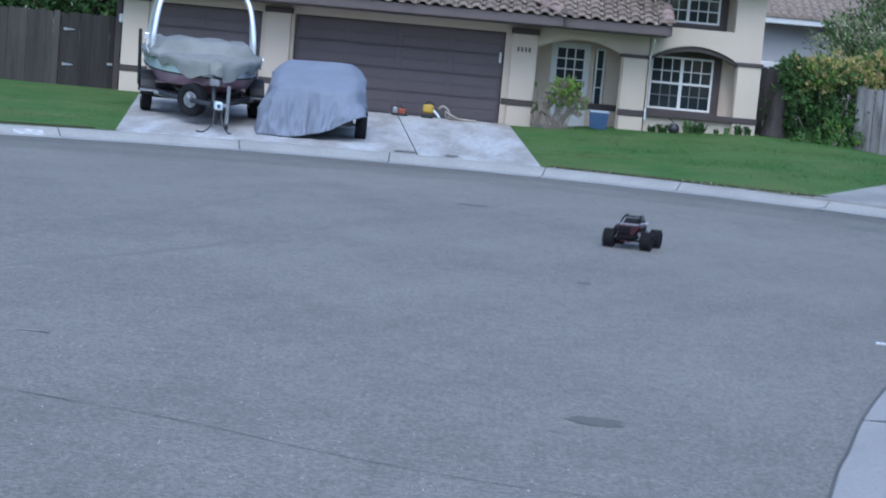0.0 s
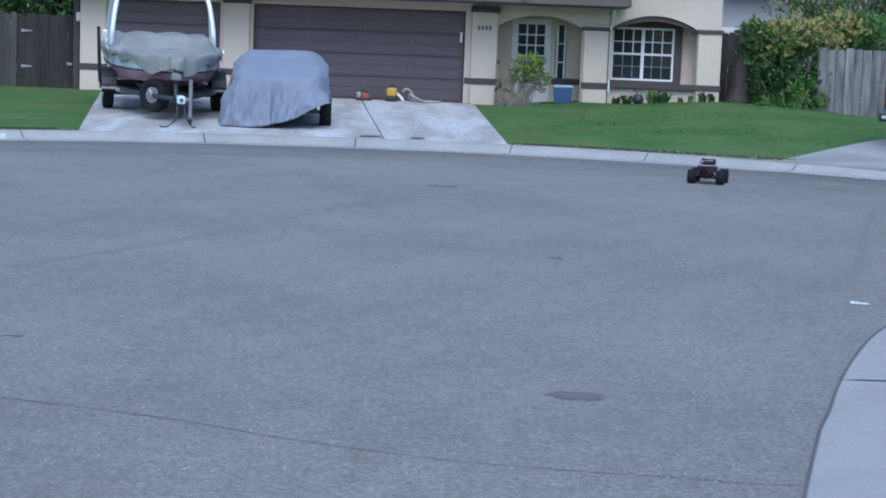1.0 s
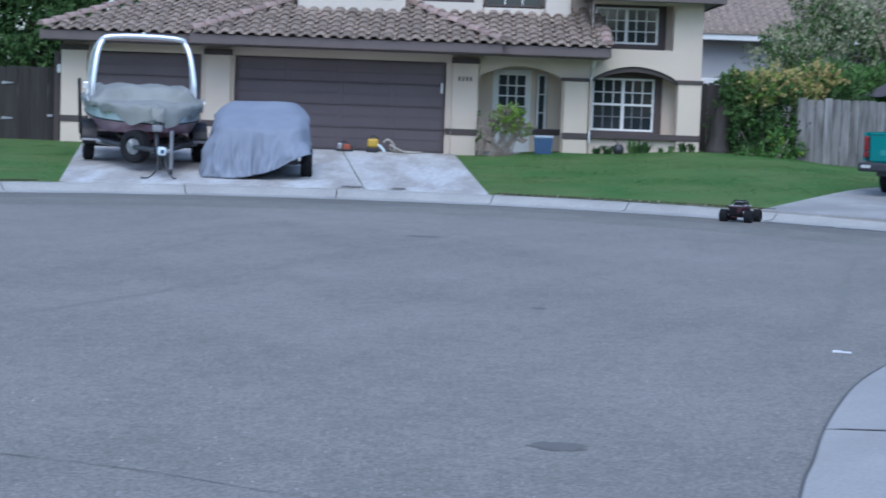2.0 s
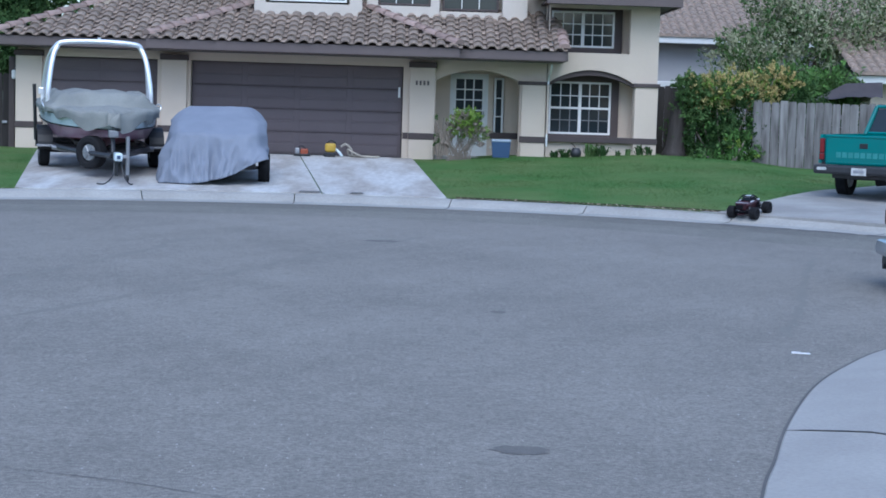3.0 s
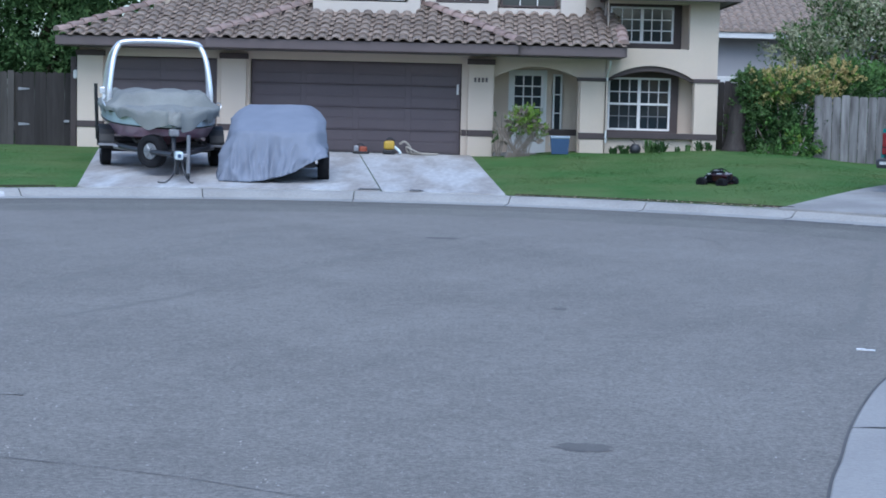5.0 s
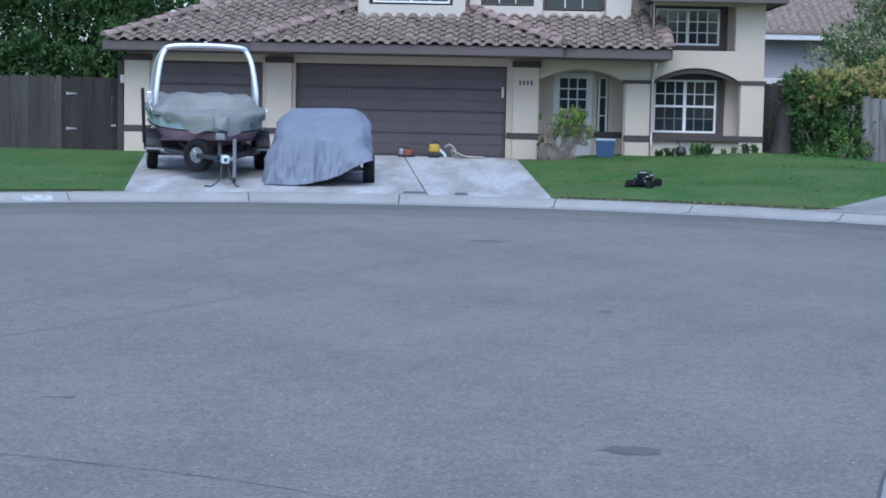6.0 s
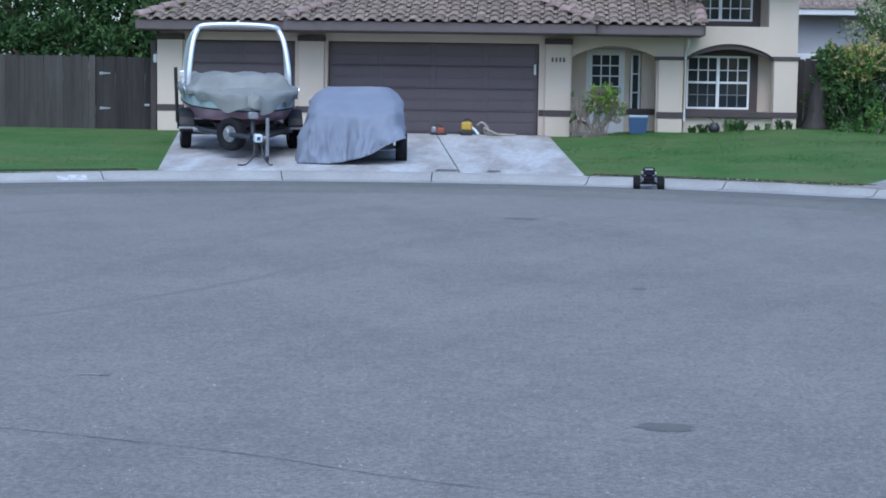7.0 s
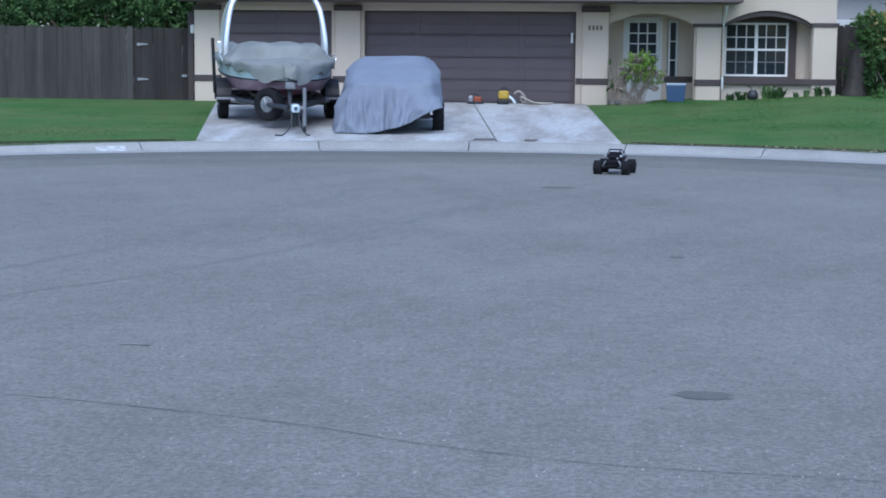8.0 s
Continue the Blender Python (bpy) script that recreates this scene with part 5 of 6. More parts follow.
load = thing("covered_trailer", "small trailer load under a draped blue-grey tarp", "trailer", pose(-3.40, 29.1, CZ, 0, 0, 5.5))


def tarp():
    """Cloth over a low trailer: flat crown, sloping hood, gathered skirt."""
    bm = bmesh.new()
    # half width, front, back, height from hem to crown
    levels = [(0.87, -0.26, 3.0, 0.0), (0.87, -0.22, 3.0, 0.12), (0.87, -0.18, 3.0, 0.25), (0.87, -0.14, 3.0, 0.4), (0.87, -0.10, 3.0, 0.55), (0.87, -0.06, 3.0, 0.70), (0.87, -0.02, 3.0, 0.82), (0.865, 0.01, 3.0, 0.87), (0.855, 0.08, 2.98, 0.90), (0.87, 0.6, 2.9, 1.06), (0.76, 1.15, 2.7, 1.21), (0.66, 1.35, 2.6, 1.28), (0.58, 1.5, 2.4, 1.33), (0.25, 1.7, 2.2, 1.34)]
    fine = []
    for a, c in zip(levels, levels[1:]):
        m = max(1, int(abs(c[3] - a[3]) / 0.03))
        fine += [tuple(p + (q - p) * i / m for p, q in zip(a, c)) for i in range(m)]
    outline = [(-1 + i / 45, -1) for i in range(90)] + [(1, -1 + i / 20) for i in range(40)] + [(1 - i / 12, 1) for i in range(24)] + [(-1, 1 - i / 20) for i in range(40)]
    rings = []
    for w, f, b, z in fine + [levels[-1]]:
        ring = []
        low = max(0.0, 1 - z / 0.85)
        for s, t in outline:
            r = 0.10 * min(1.0, w / 0.8)
            x = w * s * (1 - 0.06 * abs(t) ** 12)
            y = (f + b) / 2 + (b - f) / 2 * t
            y += (r if t < 0 else -r) * abs(s) ** 10 * abs(t) ** 4
            hood = 1 - smooth(f, f + 0.8, y)
            x *= 1 - 0.17 * hood * smooth(0.3, 0.85, z)
            # skirt swept out on one side
            x -= 0.10 * low ** 1.4 * (1 if s < 0 else 0) * (s * s)
            # long folds falling from the ridge, drawn towards the lifted side of the hem
            lean = 0.55 * z * smooth(-0.3, 0.7, x)
            fold = 0.13 * noise.noise((x * 4.2 - lean, y * 4.2, z * 0.35 + 3)) + 0.085 * (1 - 2 * abs(noise.noise((x * 6.5 - 1.3 * lean, y * 6.5, z * 0.45 + 8)))) + 0.03 * noise.noise((x * 15 - lean * 3, y * 15, z * 0.9))
            fold *= (0.1 + 0.9 * min(1.0, 2.2 * low) ** 0.8) * (1 - 0.6 * smooth(0.45, 0.8, x))
            crease = 0.012 * noise.noise((x * 4 + z * 2, y * 3, z * 3))
            x += (fold if abs(s) == 1 else 0.0) * (1 if s > 0 else -1) + crease
            if t == -1:
                y -= fold + crease
            zz = z
            if z < 0.66:
                lift = np.interp(x, (-0.45, -0.2, 0.1, 0.33, 0.52, 0.7, 0.84), (0, 0.035, 0.11, 0.19, 0.31, 0.40, 0.45))
                zz = z + float(lift) * (1 - z / 0.66)
            if z > 0.8:
                zz += 0.02 * noise.noise((x * 1.8, y * 1.8, 9)) + 0.012 * (1 - 2 * abs(noise.noise((x * 3 + y * 2, y * 2.5, 4)))) - 0.02 * (1 - abs(s)) * (z < 0.95)
            ring.append(bm.verts.new((x, y, zz)))
        rings.append(ring)
    n = len(outline)
    for a, c in zip(rings, rings[1:]):
        for k in range(n):
            bm.faces.new((a[k], a[(k + 1) % n], c[(k + 1) % n], c[k]))
    bm.faces.new(rings[-1])
    hem = [bm.verts.new(v.co * 1.0 + Vector((0.0, 0.0, 0.012)) - Vector((v.co.x, v.co.y - 1.3, 0)) * 0.012) for v in rings[0]]
    for k in range(n):
        bm.faces.new((rings[0][(k + 1) % n], rings[0][k], hem[k], hem[(k + 1) % n]))
    bmesh.ops.recalc_face_normals(bm, faces=bm.faces)
    return bm


part("tarp", tarp(), COVER, load, "draped blue-grey tarp with soft folds", smooth=True)
wheel("wheel", load, 0.27, 0.21, pose(0.83, 0.75, 0.27), 0.5, RUBBER, CHARCOAL)
wheel("wheel", load, 0.27, 0.21, pose(-0.62, 1.9, 0.27), 0.5, RUBBER, CHARCOAL)
part("frame", box(-0.6, 0.68, 0.1, 2.8, 0.26, 0.36, 0.01), CHARCOAL, load)
part("axle", rod((-0.6, 0.75, 0.27), (0.8, 0.75, 0.27), 0.03), GALV, load)
part("arm", tube([(0.2, 0.0, 0.24), (0.6, 0.5, 0.26), (0.7, 0.75, 0.27)], 0.03, 8), GALV, load)


# ---- teal pickup ----
PICK = pose(8.22, 28.6, ground_z(8.35, 28.7) + 0.02, 0, 0, -34.5) @ Matrix.Diagonal((0.83, 0.93, 0.96, 1))
pickup = thing("pickup_truck", "teal pickup truck parked on the neighbouring driveway, tailgate closed", "pickup truck", PICK)
part("bed_side", loft([[(-0.97, -1.1, 0.62), (-0.9, -1.1, 0.62), (-0.9, -1.1, 1.13), (-0.95, -1.1, 1.13)], [(-0.99, 0.0, 0.62), (-0.9, 0.0, 0.62), (-0.9, 0.0, 1.14), (-0.96, 0.0, 1.14)], [(-0.97, 1.2, 0.5), (-0.9, 1.2, 0.5), (-0.9, 1.2, 1.15), (-0.95, 1.2, 1.15)]]), TEAL, pickup)
part("bed_side", loft([[(0.9, -1.1, 0.62), (0.97, -1.1, 0.62), (0.95, -1.1, 1.13), (0.9, -1.1, 1.13)], [(0.9, 0.0, 0.62), (0.99, 0.0, 0.62), (0.96, 0.0, 1.14), (0.9, 0.0, 1.14)], [(0.9, 1.2, 0.5), (0.97, 1.2, 0.5), (0.95, 1.2, 1.15), (0.9, 1.2, 1.15)]]), TEAL, pickup)
tg = part("tailgate", box(-0.80, 0.80, -1.16, -1.09, 0.60, 1.12, 0.025), TEAL, pickup)
part("tailgate_lip", box(-0.80, 0.80, -1.175, -1.15, 1.085, 1.125, 0.012), TEAL, tg)
part("tailgate_handle", box(-0.085, 0.085, -1.172, -1.155, 0.9, 0.99, 0.008), BLACK, tg, "black recessed handle")
for i in range(9):
    part("raised_mark", box(-0.57 + i * 0.128, -0.472 + i * 0.128, -1.166, -1.158, 0.73, 0.825, 0.002), TEAL_PALE, tg, "faded pale raised bar")
part("tailgate_crease", box(-0.78, 0.78, -1.168, -1.155, 0.635, 0.655, 0.006), TEAL, tg)
for sx in (-1, 1):
    part("tail_light", box(sx * 0.895 - 0.05, sx * 0.895 + 0.05, -1.14, -1.06, 0.80, 1.06, 0.02), LAMP_RED, pickup, "red upright tail light")
    part("reverse_light", box(sx * 0.895 - 0.05, sx * 0.895 + 0.05, -1.138, -1.06, 0.68, 0.795, 0.015), LAMP_RED, pickup)
part("bed_floor", box(-0.9, 0.9, -1.08, 1.2, 0.6, 0.64), CHARCOAL, pickup)
part("bed_front", box(-0.9, 0.9, 1.16, 1.2, 0.64, 1.13), TEAL, pickup)
bumper = part("rear_bumper", box(-0.97, 0.97, -1.36, -1.17, 0.44, 0.6, 0.04), CHARCOAL, pickup, "dark step bumper")
part("bumper_end", box(-0.88, -0.68, -1.372, -1.355, 0.505, 0.56, 0.02), LENS, bumper)
part("bumper_end", box(0.68, 0.88, -1.372, -1.355, 0.505, 0.56, 0.02), LENS, bumper)
part("plate", box(-0.155, 0.155, -1.375, -1.358, 0.43, 0.56, 0.006), FADED_PAINT, bumper, "pale blank licence plate")
part("plate_mark", box(-0.11, 0.11, -1.38, -1.374, 0.475, 0.52, 0.001), GALV, bumper)
part("cab", loft([[(-0.93, 1.25, 0.5), (0.93, 1.25, 0.5), (0.95, 1.25, 1.15), (-0.95, 1.25, 1.15)], [(-0.95, 2.9, 0.5), (0.95, 2.9, 0.5), (0.95, 2.9, 1.12), (-0.95, 2.9, 1.12)]]), TEAL, pickup)


def cab_top(w0, w1, y0, y1, y2, y3, z0, z1):
    return loft([[(-w0, y0, z0), (w0, y0, z0), (w0, y3, z0), (-w0, y3, z0)], [(-w1, y1, z1), (w1, y1, z1), (w1, y2, z1), (-w1, y2, z1)]])


for sx in (-1, 1):
    part("cab_pillar", tube([(sx * 0.92, 1.27, 1.14), (sx * 0.75, 1.42, 1.66)], 0.05, 8), TEAL, pickup)
    part("cab_pillar", tube([(sx * 0.92, 2.9, 1.12), (sx * 0.75, 2.35, 1.66)], 0.045, 8), TEAL, pickup)
    part("side_window", loft([[(sx * 0.915, 1.4, 1.14), (sx * 0.915, 2.78, 1.12), (sx * 0.905, 2.78, 1.12), (sx * 0.905, 1.4, 1.14)], [(sx * 0.755, 1.5, 1.62), (sx * 0.755, 2.36, 1.62), (sx * 0.745, 2.36, 1.62), (sx * 0.745, 1.5, 1.62)]]), GLASS, pickup)
part("cab_roof", box(-0.76, 0.76, 1.38, 2.4, 1.63, 1.7, 0.03), TEAL, pickup)
part("rear_window", loft([[(-0.86, 1.28, 1.15), (0.86, 1.28, 1.15), (0.86, 1.29, 1.15), (-0.86, 1.29, 1.15)], [(-0.71, 1.42, 1.62), (0.71, 1.42, 1.62), (0.71, 1.43, 1.62), (-0.71, 1.43, 1.62)]]), GLASS, pickup)
part("rear_window_frame", tube([(-0.86, 1.25, 1.16), (0.86, 1.25, 1.16)], 0.03, 6), TEAL, pickup)
part("windscreen", loft([[(-0.86, 2.88, 1.13), (0.86, 2.88, 1.13), (0.86, 2.89, 1.13), (-0.86, 2.89, 1.13)], [(-0.7, 2.4, 1.62), (0.7, 2.4, 1.62), (0.7, 2.41, 1.62), (-0.7, 2.41, 1.62)]]), GLASS, pickup)
part("bonnet", loft([[(-0.95, 2.91, 0.5), (0.95, 2.91, 0.5), (0.93, 2.91, 1.1), (-0.93, 2.91, 1.1)], [(-0.93, 4.2, 0.5), (0.93, 4.2, 0.5), (0.88, 4.2, 1.0), (-0.88, 4.2, 1.0)]]), TEAL, pickup)
part("front_bumper", box(-0.95, 0.95, 4.22, 4.36, 0.42, 0.6, 0.03), CHARCOAL, pickup)
part("underbody", box(-0.7, 0.7, -1.0, 4.0, 0.36, 0.5), CHARCOAL, pickup)
part("exhaust", rod((0.55, -1.2, 0.36), (0.55, 0.4, 0.36), 0.035), GALV, pickup)
part("axle", rod((-0.8, 0, 0.36), (0.8, 0, 0.36), 0.05), CHARCOAL, pickup)
part("differential", rod((-0.12, 0, 0.36), (0.12, 0, 0.36), 0.15, 0.12, 14), CHARCOAL, pickup)
for y in (0.0, 3.4):
    for sx in (-1, 1):
        wheel("wheel", pickup, 0.36, 0.25, pose(sx * 0.8, y, 0.36), 0.56)


# ---- parked silver car, its tail just inside the street's bend ----
sedan = thing("car", "silver saloon car parked by the near kerb", "car", pose(4.75, 15.95, 0, 0, 0, -4))


def car_ring(x, w, zs):
    return [(x, -w * k, z) for k, z in zs] + [(x, w * k, z) for k, z in reversed(zs)]


part("body", loft([car_ring(x, w, ((0.9, z0), (1.0, z0 + 0.15), (0.98, (z0 + z1) / 2), (0.9, z1 - 0.03), (0.7, z1))) for x, w, z0, z1 in ((0.06, 0.72, 0.34, 0.82), (0.2, 0.82, 0.28, 0.96), (0.9, 0.87, 0.22, 1.0), (2.2, 0.88, 0.2, 0.98), (3.4, 0.87, 0.22, 0.93), (4.2, 0.8, 0.28, 0.8), (4.5, 0.6, 0.34, 0.68))]), SILVER, sedan, smooth=True)
part("cabin", loft([[(0.85, -0.75, 0.97), (0.85, 0.75, 0.97), (3.3, 0.75, 0.93), (3.3, -0.75, 0.93)], [(1.4, -0.58, 1.4), (1.4, 0.58, 1.4), (2.6, 0.58, 1.4), (2.6, -0.58, 1.4)]]), GLASS, sedan)
part("roof", box(1.38, 2.62, -0.6, 0.6, 1.395, 1.44, 0.02), SILVER, sedan)
part("rear_bumper", box(-0.04, 0.22, -0.8, 0.8, 0.3, 0.46, 0.05), SILVER, sedan)
part("rear_valance", box(0.02, 0.3, -0.7, 0.7, 0.2, 0.3, 0.02), BLACK, sedan)
part("exhaust", rod((0.0, 0.55, 0.2), (0.4, 0.55, 0.2), 0.03), CHARCOAL, sedan)
for sy in (-1, 1):
    part("tail_light", box(0.04, 0.2, sy * 0.68 - 0.1, sy * 0.68 + 0.1, 0.6, 0.78, 0.03), LAMP_RED, sedan)
    for x in (0.95, 3.6):
        wheel("wheel", sedan, 0.31, 0.2, pose(x, sy * 0.78, 0.31, 0, 0, 90), 0.6)


# ---- small things ----
cooler = thing("cooler", "blue plastic cooler with a pale lid by the porch", "cooler", pose(1.98, 36.55, ground_z(1.98, 36.55)))
cooler.scale = (0.86, 0.86, 1.0)
part("cooler_body", loft([[(-0.21, -0.14, 0), (0.21, -0.14, 0), (0.21, 0.14, 0), (-0.21, 0.14, 0)], [(-0.24, -0.16, 0.34), (0.24, -0.16, 0.34), (0.24, 0.16, 0.34), (-0.24, 0.16, 0.34)]]), BLUE, cooler)
part("lid", box(-0.25, 0.25, -0.17, 0.17, 0.342, 0.40, 0.02), material("pale_blue_plastic", (0.36, 0.42, 0.5), 0.5, None, 3, 40, 0.05), cooler, "pale lid")
part("cooler_handle", tube(curve_points([(-0.245, -0.05, 0.25), (-0.28, -0.05, 0.2), (-0.28, 0.05, 0.2), (-0.245, 0.05, 0.25)], 4), 0.012, 6), LENS, cooler)

trimmer = thing("power_tool", "yellow and black garden power tool on the concrete", "garden tool", pose(-1.78, 36.55, ground_z(-1.78, 36.55) + 0.022))
part("motor", box(-0.12, 0.12, -0.1, 0.1, 0.1, 0.3, 0.05), YELLOW, trimmer, "yellow motor housing")
part("base", box(-0.14, 0.12, -0.12, 0.12, 0.0, 0.1, 0.02), BLACK, trimmer)
part("grip", tube(curve_points([(-0.1, 0, 0.26), (0.0, 0, 0.36), (0.12, 0, 0.3)], 4), 0.02, 6), BLACK, trimmer)
part("nozzle", tube(curve_points([(0.1, 0, 0.18), (0.2, -0.03, 0.1), (0.26, -0.05, 0.02)], 4), 0.03, 8), HULL_WHITE, trimmer)
hose = thing("hose", "pale coiled hose lying by the garage door", "hose", pose(-1.45, 36.6, ground_z(-1.45, 36.6) + 0.024))
part("hose_run", tube(curve_points([(-0.1, 0, 0.22), (0.0, -0.02, 0.28), (0.12, 0, 0.18), (0.16, 0.0, 0.04), (0.3, 0.02, 0.022), (0.55, 0.05, 0.022), (0.35, 0.12, 0.022), (0.1, 0.1, 0.03), (0.05, 0.02, 0.16), (0.18, -0.04, 0.1), (0.4, -0.06, 0.022), (0.75, -0.02, 0.022)], 6), 0.024, 8), HOSE, hose)
saw = thing("power_tool", "small orange and dark power tool on the concrete", "garden tool", pose(-2.42, 36.55, ground_z(-2.42, 36.55) + 0.022))
part("housing", box(-0.02, 0.15, -0.07, 0.07, 0.02, 0.16, 0.03), ORANGE, saw)
part("engine", box(-0.14, -0.03, -0.07, 0.07, 0.04, 0.18, 0.03), GALV, saw)
part("base", box(-0.16, 0.2, -0.09, 0.09, 0.0, 0.05, 0.012), BLACK, saw)
part("grip", tube(curve_points([(-0.08, 0, 0.16), (0.0, 0, 0.22), (0.1, 0, 0.16)], 4), 0.014, 6), BLACK, saw)

for x, y, w, label in ((-1.70, 28.15, 0.34, "dark utility box lid set in the concrete apron"), (-0.90, 28.1, 0.2, "small dark valve lid set in the concrete apron")):
    lid = thing("utility_lid", label, "utility lid", pose(x, y, drive_z(x, y) + 0.002))
    part("lid_plate", box(-w / 2, w / 2, -0.12, 0.12, 0, 0.012, 0.004), STAIN, lid)
    part("lid_rim", prism(rect(-w / 2 - 0.02, w / 2 + 0.02, -0.14, 0.14), 0, 0.008, holes=[rect(-w / 2, w / 2, -0.12, 0.12)]), GALV, lid).matrix_basis = pose(0, 0, 0.008, 90)
mark = thing("kerb_mark", "faded white painted patch on the kerb", "paint mark", pose(-7.5, kerb_y(-7.5), 0, 0, 0, 25))
part("paint", box(-0.24, 0.24, 0.14, 0.33, 0.0, 0.003, m=pose(0, 0, -0.045, 23)), FADED_PAINT, mark)
scrap = thing("litter", "white scrap of litter lying on the asphalt", "litter", pose(2.79, 11.48, 0.002, 0, 0, -8))
part("scrap", box(-0.065, 0.065, -0.02, 0.02, 0, 0.008, 0.003), LITTER, scrap)
part("fold", box(-0.065, 0.0, -0.02, 0.015, 0.008, 0.014, 0.003), LITTER, scrap)


def road_line(name, label, pts, w, mat, z=0.004):
    """A thin irregular seam or stain lying on the road."""
    bm = bmesh.new()
    run = curve_points([(x, y, z) for x, y in pts], 10)
    rng = random.Random(len(pts) + int(w * 1000))
    prev = None
    for i, p in enumerate(run):
        t = (run[min(i + 1, len(run) - 1)] - run[max(i - 1, 0)]).normalized()
        s = Vector((t.y, -t.x, 0)) * w * rng.uniform(0.25, 1.0) / 2
        o = Vector((rng.uniform(-0.4, 0.4) * w, rng.uniform(-0.4, 0.4) * w, 0))
        cur = (bm.verts.new(p + s + o), bm.verts.new(p - s + o))
        if prev:
            bm.faces.new((prev[0], prev[1], cur[1], cur[0]))
        prev = cur
    bmesh.ops.recalc_face_normals(bm, faces=bm.faces)
    return tagged(mesh_object(name, bm, mat), label, "road mark", kind="structure")


road_line("crack", "thin dark crack in the asphalt", [(-4.5, 8.0), (-3.4, 7.7), (-2.56, 7.49), (-2.09, 7.35), (-1.28, 7.07), (-0.62, 6.74), (0.1, 6.5), (0.9, 6.4)], 0.009, TAR)

road_line("crack", "short hooked dark crack in the asphalt", [(2.92, 21.3), (3.08, 20.9), (3.12, 20.2), (2.86, 18.9)], 0.03, TYRE_MARK)
road_line("crack", "thin dark crack in the asphalt", [(0.9, 6.4), (1.3, 6.35), (1.62, 6.5)], 0.007, TAR)

road_line("tyre_mark", "faint dark tyre arc on the asphalt", [(-5.2, 10.6), (-4.3, 12.2), (-3.6, 14.4), (-3.1, 17.0), (-2.6, 20.0)], 0.16, TYRE_MARK, 0.0015)
road_line("tyre_mark", "faint dark tyre arc on the asphalt", [(-4.3, 10.0), (-3.2, 11.8), (-2.2, 14.2), (-1.2, 17.5), (0.2, 21.0)], 0.12, TYRE_MARK, 0.0015)
road_line("tyre_mark", "faint dark tyre arc on the asphalt", [(4.9, 19.6), (4.0, 16.5), (3.3, 13.8), (2.9, 12.4)], 0.12, TYRE_MARK, 0.0015)

road_line("scuff", "pale scuff worn into the asphalt", [(-2.6, 8.92), (-2.5, 8.94), (-2.42, 8.9)], 0.035, CONCRETE)


def stain(x, y, rx, ry, seed, mat=STAIN):
    bm = bmesh.new()
    rng = random.Random(seed)
    c = bm.verts.new((x, y, 0.002))
    vs = [bm.verts.new((x + rx * math.cos(a) * rng.uniform(0.75, 1.1), y + ry * math.sin(a) * rng.uniform(0.75, 1.1), 0.002)) for a in [2 * math.pi * i / 22 for i in range(22)]]
    for i in range(22):
        bm.faces.new((c, vs[i], vs[(i + 1) % 22]))
    return tagged(mesh_object("stain", bm, mat), "dark oily stain on the asphalt", "road mark", kind="structure")


stain(0.58, 7.92, 0.155, 0.12, 1)
stain(-0.33, 20.2, 0.24, 0.16, 2)
stain(-2.2, 21.3, 0.3, 0.15, 3, TYRE_MARK)
stain(0.75, 13.4, 0.07, 0.09, 5)
stain(-1.5, 24.6, 0.35, 0.2, 6, TYRE_MARK)
stain(0.4, 23.8, 0.3, 0.15, 7, TYRE_MARK)

# pale gravel flecks worn out of the asphalt
def flecks():
    rng = np.random.default_rng(11)
    verts, faces = [], []
    for i in range(1100):
        y = 6.2 + 12 * rng.random() ** 1.6
        x = rng.uniform(-0.30, 0.30) * y
        r = 0.002 + 0.006 * rng.random() ** 3
        b = len(verts)
        verts += [(x - r, y - r, 0.001), (x + r, y - r * 0.6, 0.001), (x + r * 0.6, y + r, 0.001), (x - r * 0.7, y + r, 0.001), (x, y, 0.006)]
        faces += [(b, b + 1, b + 4), (b + 1, b + 2, b + 4), (b + 2, b + 3, b + 4), (b + 3, b, b + 4)]
    ob = cloud(verts, faces, "gravel_flecks", material("pale_stone", (0.42, 0.41, 0.40), 0.8, (0.3, 0.29, 0.29), 20, 60, 0.1))
    return tagged(ob, "pale stone flecks worn out of the asphalt", "gravel", kind="stuff")


flecks()


# grass blades on the lawns
def blades(name, x0, x1, n, keep, seed):
    rng = np.random.default_rng(seed)
    verts, faces = [], []
    for i in range(n):
        x = rng.uniform(x0, x1)
        k = land_edge(x)
        y = k + 0.13 + (37.0 - k) * rng.random() ** 1.15
        # longer fringe left along the kerb
        fringe = i % 20 == 0
        if fringe:
            y = k + rng.uniform(0.12, 0.17)
        if not keep(x, y):
            continue
        z = ground_z(x, y) + 0.003
        h = rng.uniform(0.004, 0.013)
        if fringe:
            h = rng.uniform(0.015, 0.035)
        a = rng.uniform(0, 6.28)
        dx, dy = 0.008 * math.cos(a), 0.008 * math.sin(a)
        lx, ly = rng.normal(0, 0.05), rng.normal(0, 0.05)
        b = len(verts)
        verts += [(x - dx, y - dy, z - 0.02), (x + dx, y + dy, z - 0.02), (x + lx, y + ly, z + h)]
        faces.append((b, b + 1, b + 2))
    ob = cloud(verts, faces, name, BLADE)
    return tagged(ob, "short green blades of the mown lawn", "grass", kind="stuff")


blades("grass", 0.1, 9.5, 110000, lambda x, y: x > 0.66 - 0.066 * (y - 27.3) and not in_side_drive(x + 0.05, y) and y < 37.0, 21)
blades("grass", -14.5, -6.3, 70000, lambda x, y: x < -6.45 - 0.2 * (y - 27.3), 22)


